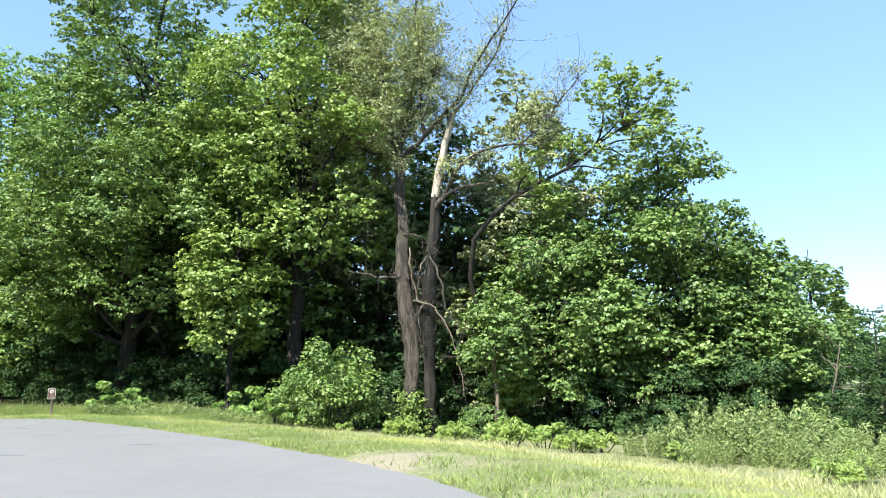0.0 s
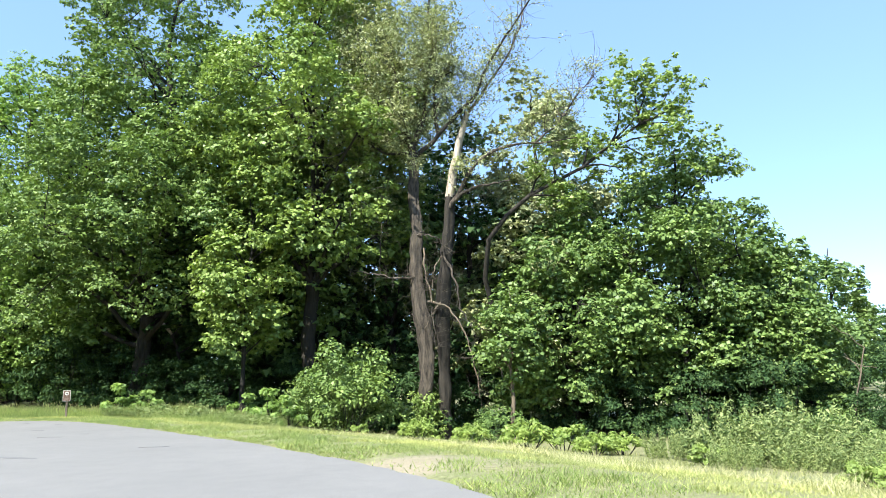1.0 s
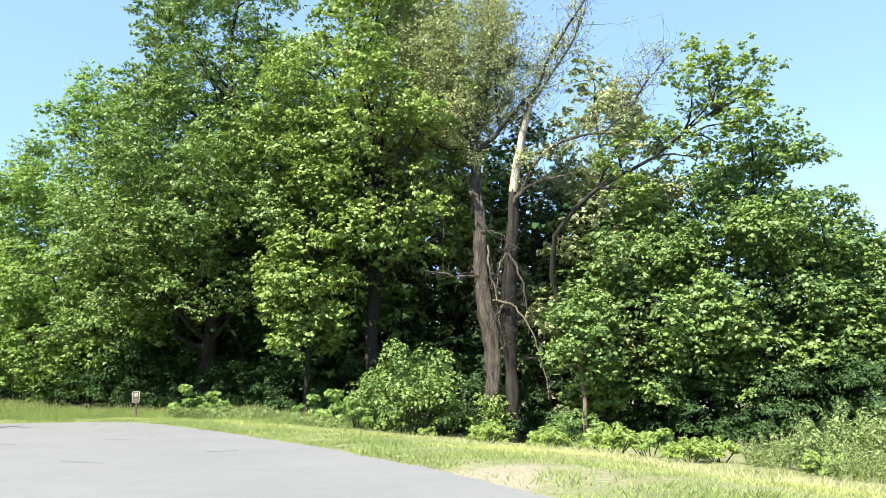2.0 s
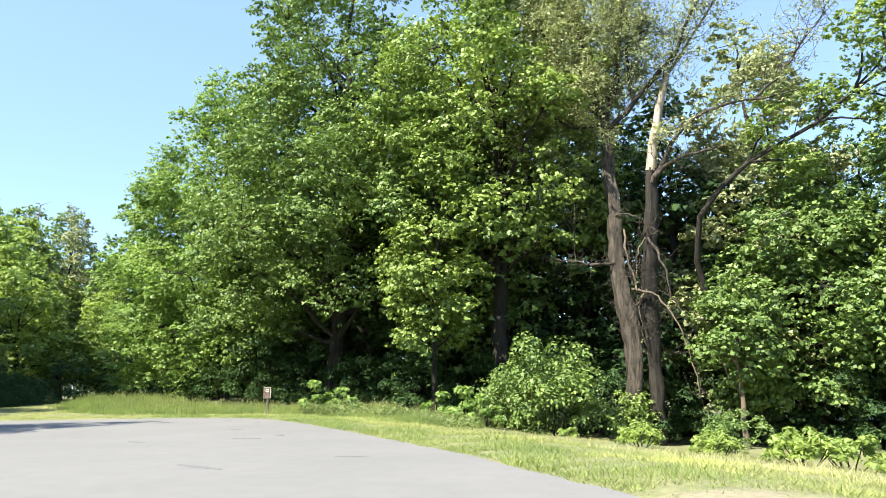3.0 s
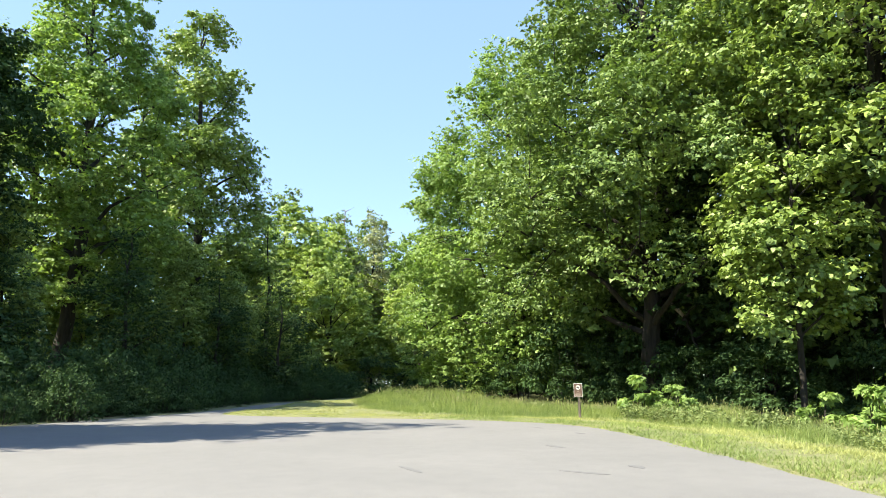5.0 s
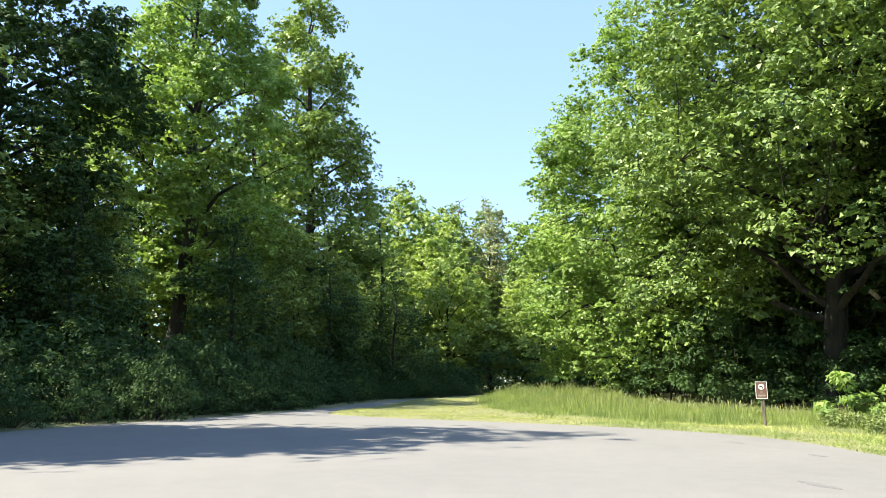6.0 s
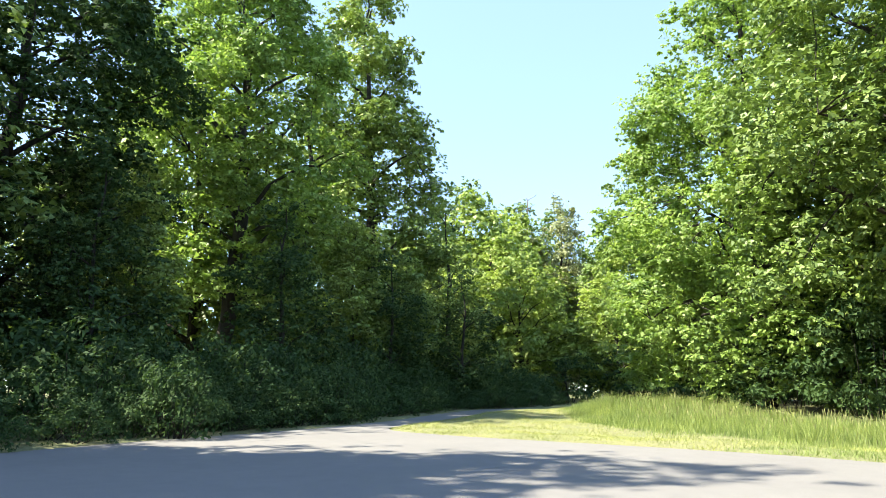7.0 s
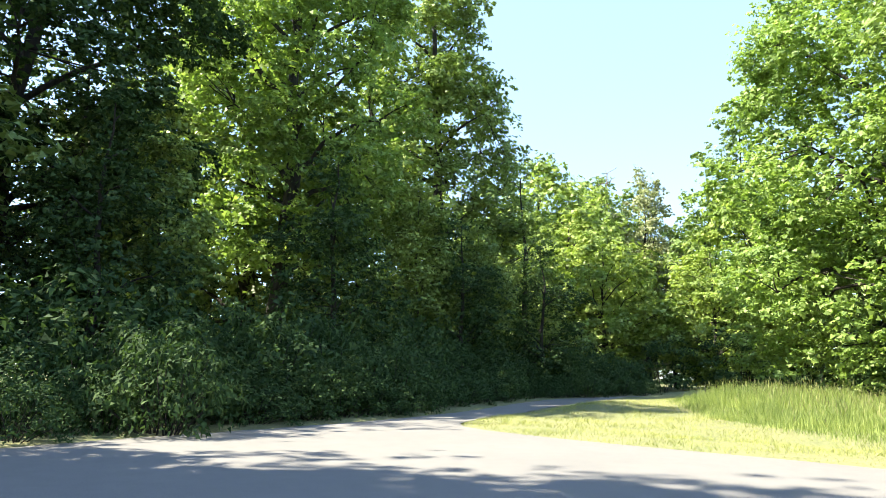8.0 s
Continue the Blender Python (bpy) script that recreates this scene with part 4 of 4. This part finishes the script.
def grass():
    rng = np.random.default_rng(81)
    lx, ly = np.array(MOWN_LINE).T
    p = np.stack([rng.uniform(-56, 14, 1400000), rng.uniform(10, 50, 1400000)], -1)
    line_y = np.interp(p[:, 0], lx, ly)
    p = p[(p[:, 1] < line_y + np.where(p[:, 0] > -6, 15, 9)) & (p[:, 1] > line_y - 9)]
    d = road_distance(p)
    ragged = 0.10 + 0.13 * (np.sin(p[:, 0] * 1.9 + p[:, 1]) + np.sin(p[:, 1] * 3.7 - p[:, 0] * 0.8))
    p, d = p[d > -ragged], d[d > -ragged]
    own = (p[:, 0] + 0.6 * p[:, 1] > -17.5) & ((p[:, 1] > 28.2) | (p[:, 0] > -12.0))
    p, d = p[own], d[own]
    line_y = np.interp(p[:, 0], lx, ly) + 0.5 * np.sin(p[:, 0] * 1.3) * (p[:, 0] > -20)
    tall = p[:, 1] + rng.normal(0, 0.7, len(p)) * (p[:, 0] > -24) + rng.normal(0, 0.25, len(p)) > line_y
    by_left_end = (p[:, 0] + 39.5) * 0.85 - (p[:, 1] - 39.5) * -0.45 < 0
    tall &= ~by_left_end
    bare = np.hypot(p[:, 0] - 1.9, p[:, 1] - 17.6) + 0.9 * np.sin(p[:, 0] * 2.1) * np.sin(p[:, 1] * 1.7) < 1.25
    mown = ~tall & (d < 14)
    thin = rng.uniform(0, 1, len(p))
    m = mown & (~bare | (thin < 0.12)) & (thin < np.where(p[:, 0] > -23, 1.0, 0.6))
    edge = m & (d < 1.7 + 0.6 * np.sin(p[:, 0] * 0.9) * np.sin(p[:, 1] * 0.7) + rng.normal(0, 0.25, len(p))) & (p[:, 0] > -23)
    v, f, _ = blades(rng, p[edge], height_at(p[edge], d[edge]), 0.035, 0.13, 0.008, 0.7)
    tagged(new("edge_grass", mesh_of("edge_grass", v, f, GRASS_TALL)), "greener ragged grass along the edge of the asphalt", "grass", kind="stuff")
    m &= ~edge
    v, f, _ = blades(rng, p[m], height_at(p[m], d[m]), 0.03, 0.11, 0.008, 0.75)
    tagged(new("mown_grass", mesh_of("mown_grass", v, f, GRASS_DRY)), "short sun-bleached mown grass beside the asphalt", "grass", kind="stuff")
    q = np.stack([rng.uniform(-9, 8, 330000), rng.uniform(12, 31, 330000)], -1)
    qd, q_line = road_distance(q), np.interp(q[:, 0], lx, ly)
    keep = (qd > -0.12 + 0.1 * np.sin(q[:, 0] * 3.1 + q[:, 1] * 2.3)) & (q[:, 1] < q_line + 0.4) & (np.hypot(q[:, 0] - 1.9, q[:, 1] - 17.6) > 1.4)
    v, f, _ = blades(rng, q[keep], height_at(q[keep], qd[keep]), 0.015, 0.06, 0.005, 0.9)
    tagged(new("fine_turf", mesh_of("fine_turf", v, f, GRASS_ROUGH)), "fine olive turf among the mown grass", "grass", kind="stuff")
    c = np.stack([rng.uniform(-3, 9.5, 70), np.zeros(70)], -1)
    c[:, 1] = np.interp(c[:, 0], lx, ly) + rng.normal(0.4, 0.9, 70)
    q = (c[:, None] + rng.normal(0, 0.26, (70, 110, 2))).reshape(-1, 2)
    qd = road_distance(q)
    q, qd = q[qd > 0.1], qd[qd > 0.1]
    v, f, _ = blades(rng, q, height_at(q, qd), 0.06, 0.26, 0.006, 0.8)
    tagged(new("straw_grass", mesh_of("straw_grass", v, f, STRAW)), "pale dry straw-coloured grass tufts on the verge", "grass", kind="stuff")
    west = tall & (p[:, 0] < -10) & (thin < 0.9)
    rise = 0.3 + 0.5 * step(p[west][:, 1] - line_y[west] + rng.normal(0, 0.4, west.sum()), 0.0, 3.0)
    rise *= 1.0 - 0.3 * step(p[west][:, 0], -40, -30)
    v, f, tip = blades(rng, p[west], height_at(p[west], d[west]), 0.4 * rise, 0.9 * rise, 0.008, 0.3)
    tagged(new("tall_grass", mesh_of("tall_grass", v, f, GRASS_TALL)), "tall green unmown meadow grass", "grass", kind="stuff")
    back = step(p[west][:, 1] - line_y[west], 1.0, 5.0)
    heads = tip[rng.uniform(0, 1, len(tip)) < 0.002 + 0.04 * back] + np.array([0, 0, 0.12])
    a = rng.uniform(0, 2 * np.pi, len(heads))
    side = np.stack([np.cos(a), np.sin(a), np.zeros(len(a))], -1) * 0.011
    rise_to = np.concatenate([rng.normal(0, 0.02, (len(heads), 2)), rng.uniform(0.05, 0.09, (len(heads), 1))], 1)
    hv = np.stack([heads - rise_to - np.array([0, 0, 0.06]), heads + side, heads + rise_to, heads - side], 1).reshape(-1, 3)
    hf = np.arange(4 * len(heads)).reshape(-1, 4)
    tagged(new("seed_heads", mesh_of("seed_heads", hv, hf, SEED_HEAD)), "pale seed heads over the tall grass", "grass", kind="stuff")
    east = tall & (p[:, 0] >= -10) & (thin < 0.42 - 0.035 * (p[:, 1] - line_y)) & (p[:, 1] < line_y + 9)
    v, f, tip = blades(rng, p[east], height_at(p[east], d[east]), 0.04, 0.19, 0.007, 0.55)
    tagged(new("rough_grass", mesh_of("rough_grass", v, f, GRASS_ROUGH)), "rough olive and straw grass and weeds on the verge", "grass", kind="stuff")


grass()

# ---- the notice ----
def plain(name, base, rough, other=None):
    m, n, l, b = material(name)
    other = other or tuple(0.8 * c for c in base)
    l.new(ramp(n, l, noise_of(n, l, 9, 5), ((0.3, other), (0.7, base))), b.inputs["Base Color"])
    b.inputs["Roughness"].default_value = rough
    return m


SIGN_BROWN = plain("brown_sign_paint", (0.125, 0.072, 0.052), 0.5)
SIGN_WHITE = plain("white_sign_paint", (0.62, 0.59, 0.56), 0.5)
SIGN_FADED = plain("faded_sign_lettering", (0.34, 0.27, 0.23), 0.6)
SIGN_DARK = plain("dark_sign_paint", (0.05, 0.035, 0.03), 0.5)
POST_WOOD = bark_material("weathered_post_wood", (0.085, 0.070, 0.058), (0.20, 0.165, 0.135), 9.0)


def box(name, size, at, mat, parent, bevel=0.004, label="", turn=0):
    bm = bmesh.new()
    bmesh.ops.create_cube(bm, size=1.0)
    for v in bm.verts:
        v.co = Vector((v.co.x * size[0], v.co.y * size[1], v.co.z * size[2]))
    bmesh.ops.bevel(bm, geom=bm.edges[:], offset=bevel, segments=1, affect="EDGES")
    bmesh.ops.transform(bm, matrix=pose(*at, 0, turn, 0), verts=bm.verts[:])
    return part(name, bm, mat, parent, label)


def sign():
    x, y = -21.6, 39.1
    ob = thing("trail_sign", (x, y, floor_at(x, y)), "brown notice with white symbol on a wooden post", "sign")
    ob.rotation_euler = (0, 0, radians(31))
    box("post", (0.10, 0.10, 1.62), (0.02, 0, 0.56), POST_WOOD, ob, 0.012)
    panel = box("panel", (0.35, 0.02, 0.55), (0, -0.065, 1.12), SIGN_BROWN, ob, 0.006)
    for name, size, at in (("border", (0.35, 0.006, 0.018), (0, -0.078, 1.386)), ("border", (0.35, 0.006, 0.018), (0, -0.078, 0.854)), ("border", (0.018, 0.006, 0.506), (-0.166, -0.078, 1.12)), ("border", (0.018, 0.006, 0.506), (0.166, -0.078, 1.12))):
        box(name, size, at, SIGN_WHITE, panel, 0.002)
    bm = bmesh.new()
    bmesh.ops.create_cone(bm, cap_ends=True, segments=28, radius1=0.092, radius2=0.092, depth=0.006, matrix=pose(0, -0.078, 1.23, 90))
    disc = part("disc", bm, SIGN_WHITE, panel, "white round symbol field")
    bm = bmesh.new()
    bmesh.ops.create_cone(bm, cap_ends=True, segments=12, radius1=0.042, radius2=0.034, depth=0.006, matrix=pose(-0.015, -0.083, 1.24, 90) @ Matrix.Diagonal((1.2, 0.7, 1, 1)))
    part("symbol", bm, SIGN_DARK, panel, "dark animal-like symbol")
    box("symbol", (0.028, 0.006, 0.07), (0.036, -0.083, 1.205), SIGN_DARK, panel, 0.002, "dark symbol stroke", 20)
    for z, w in ((1.065, 0.08), (1.0, 0.19), (0.955, 0.23), (0.91, 0.19)):
        box("text_bar", (w, 0.005, 0.020), (0, -0.0775, z), SIGN_FADED, panel, 0.001)


sign()

# ---- dead wood among the trees ----


def dead_stem(name, x, y, pts, r0, r1, mat, label, twigs, seed):
    """A bare stem that leans from the ground, with a few side twigs."""
    rng = np.random.default_rng(seed)
    z = floor_at(x, y)
    ob = thing(name, (x, y, z), label, "dead wood")
    p = np.array([(0, 0, -0.2)] + list(pts), float)
    u = np.linspace(0, 1, 12)
    t = np.linspace(0, 1, len(p))
    p = np.stack([np.interp(u, t, p[:, i]) for i in range(3)], -1) + rng.normal(0, 0.03, (12, 3))
    v, f = tube(p, np.linspace(r0, r1, 12), 7)
    child("stem", mesh_of("stem", v, f, mat, True), ob)
    for _ in range(twigs):
        k = rng.integers(5, 12)
        way = rng.normal(0, 1, 3) + np.array([0, 0, 0.5])
        way *= rng.uniform(0.7, 2.0) / np.linalg.norm(way)
        v, f = tube(bend(rng, p[k], p[k] + way, 5, 0.08), np.linspace(r1 * 0.9, 0.012, 5), 5)
        child("branch", mesh_of("branch", v, f, mat, True), ob)
    return ob


dead_stem("fallen_branch", -71.0, 46.4, [(-0.8, 0.1, 3.2), (-1.6, 0.5, 6.6), (-2.6, 0.9, 8.2)], 0.14, 0.09, WOOD_BARE, "pale broken stem leaning among the trees", 2, 301)
torn = dead_stem("fallen_branch", -22.6, 52.0, [(-0.6, 0.0, 2.6), (-1.2, 0.0, 4.4), (-1.6, 0.0, 5.3)], 0.12, 0.08, BARK, "dark broken stem with a pale torn end in the wood", 3, 302)
v, f = tube([(-1.5, 0, 5.1), (-1.9, -0.05, 5.6), (-2.4, -0.1, 6.1)], [0.10, 0.13, 0.05], 7)
child("torn_end", mesh_of("torn_end", v, f, WOOD_BARE), torn, "pale torn wood")
dead_stem("dead_tree", -96.0, 74.3, [(0.2, 0, 9.0), (-0.2, 0.1, 18.0), (0.1, 0.2, 25.0), (0.4, 0.2, 28.6)], 0.25, 0.06, BARK_PALE, "bare dead tree rising over the far wood", 22, 304)
dead_stem("dead_sapling", 17.6, 46.6, [(0.1, 0, 1.6), (0.4, 0, 3.0), (0.9, 0, 4.6)], 0.07, 0.03, BARK_PALE, "bare pale sapling at the wood's edge", 7, 303)

# ---- marks on the asphalt ----
TAR = plain("old_tar", (0.118, 0.116, 0.120), 0.85, (0.155, 0.152, 0.157))


def tar_mark(x, y, long, wide, turn, seed):
    """A thin ragged strip of old tar over a crack."""
    rng = np.random.default_rng(seed)
    n = 14
    u = np.linspace(-0.5, 0.5, n)
    mid = np.cumsum(rng.normal(0, 0.035, n)) * long * 0.4
    half = wide * 0.5 * np.sin(np.pi * (u + 0.5)) ** 0.5 * rng.uniform(0.5, 1.3, n) + 0.006
    bm = bmesh.new()
    rows = [[bm.verts.new((q * long, m + k * w, z)) for k in (-1, 1) for z in (0.001, 0.005)] for q, m, w in zip(u, mid, half)]
    for a, b in zip(rows, rows[1:]):
        for i, j in ((0, 1), (1, 3), (3, 2)):
            bm.faces.new((a[i], a[j], b[j], b[i]))
    bmesh.ops.recalc_face_normals(bm, faces=bm.faces[:])
    me = bpy.data.meshes.new("tar_mark")
    bm.to_mesh(me)
    bm.free()
    me.materials.append(TAR)
    ob = tagged(new("tar_mark", me), "dark tar mark on the worn asphalt", "road mark", "tar marks")
    ob.location, ob.rotation_euler = (x, y, 0), (0, 0, radians(turn))


for n, (x, y, long, wide, turn) in enumerate(((-12.5, 26.9, 1.5, 0.10, -20), (-9.4, 25.1, 0.9, 0.10, -35), (-7.4, 26.2, 0.7, 0.07, -40), (-14.5, 30.2, 1.0, 0.08, -25), (-6.0, 19.0, 2.6, 0.12, -12), (-9.5, 24.0, 1.6, 0.08, 10), (-16.8, 31.2, 1.2, 0.07, -20), (-11.5, 22.5, 1.8, 0.09, -15), (-4.5, 21.0, 1.2, 0.06, 25))):
    tar_mark(x, y, long * 0.5, wide * 1.6, turn, 900 + n)
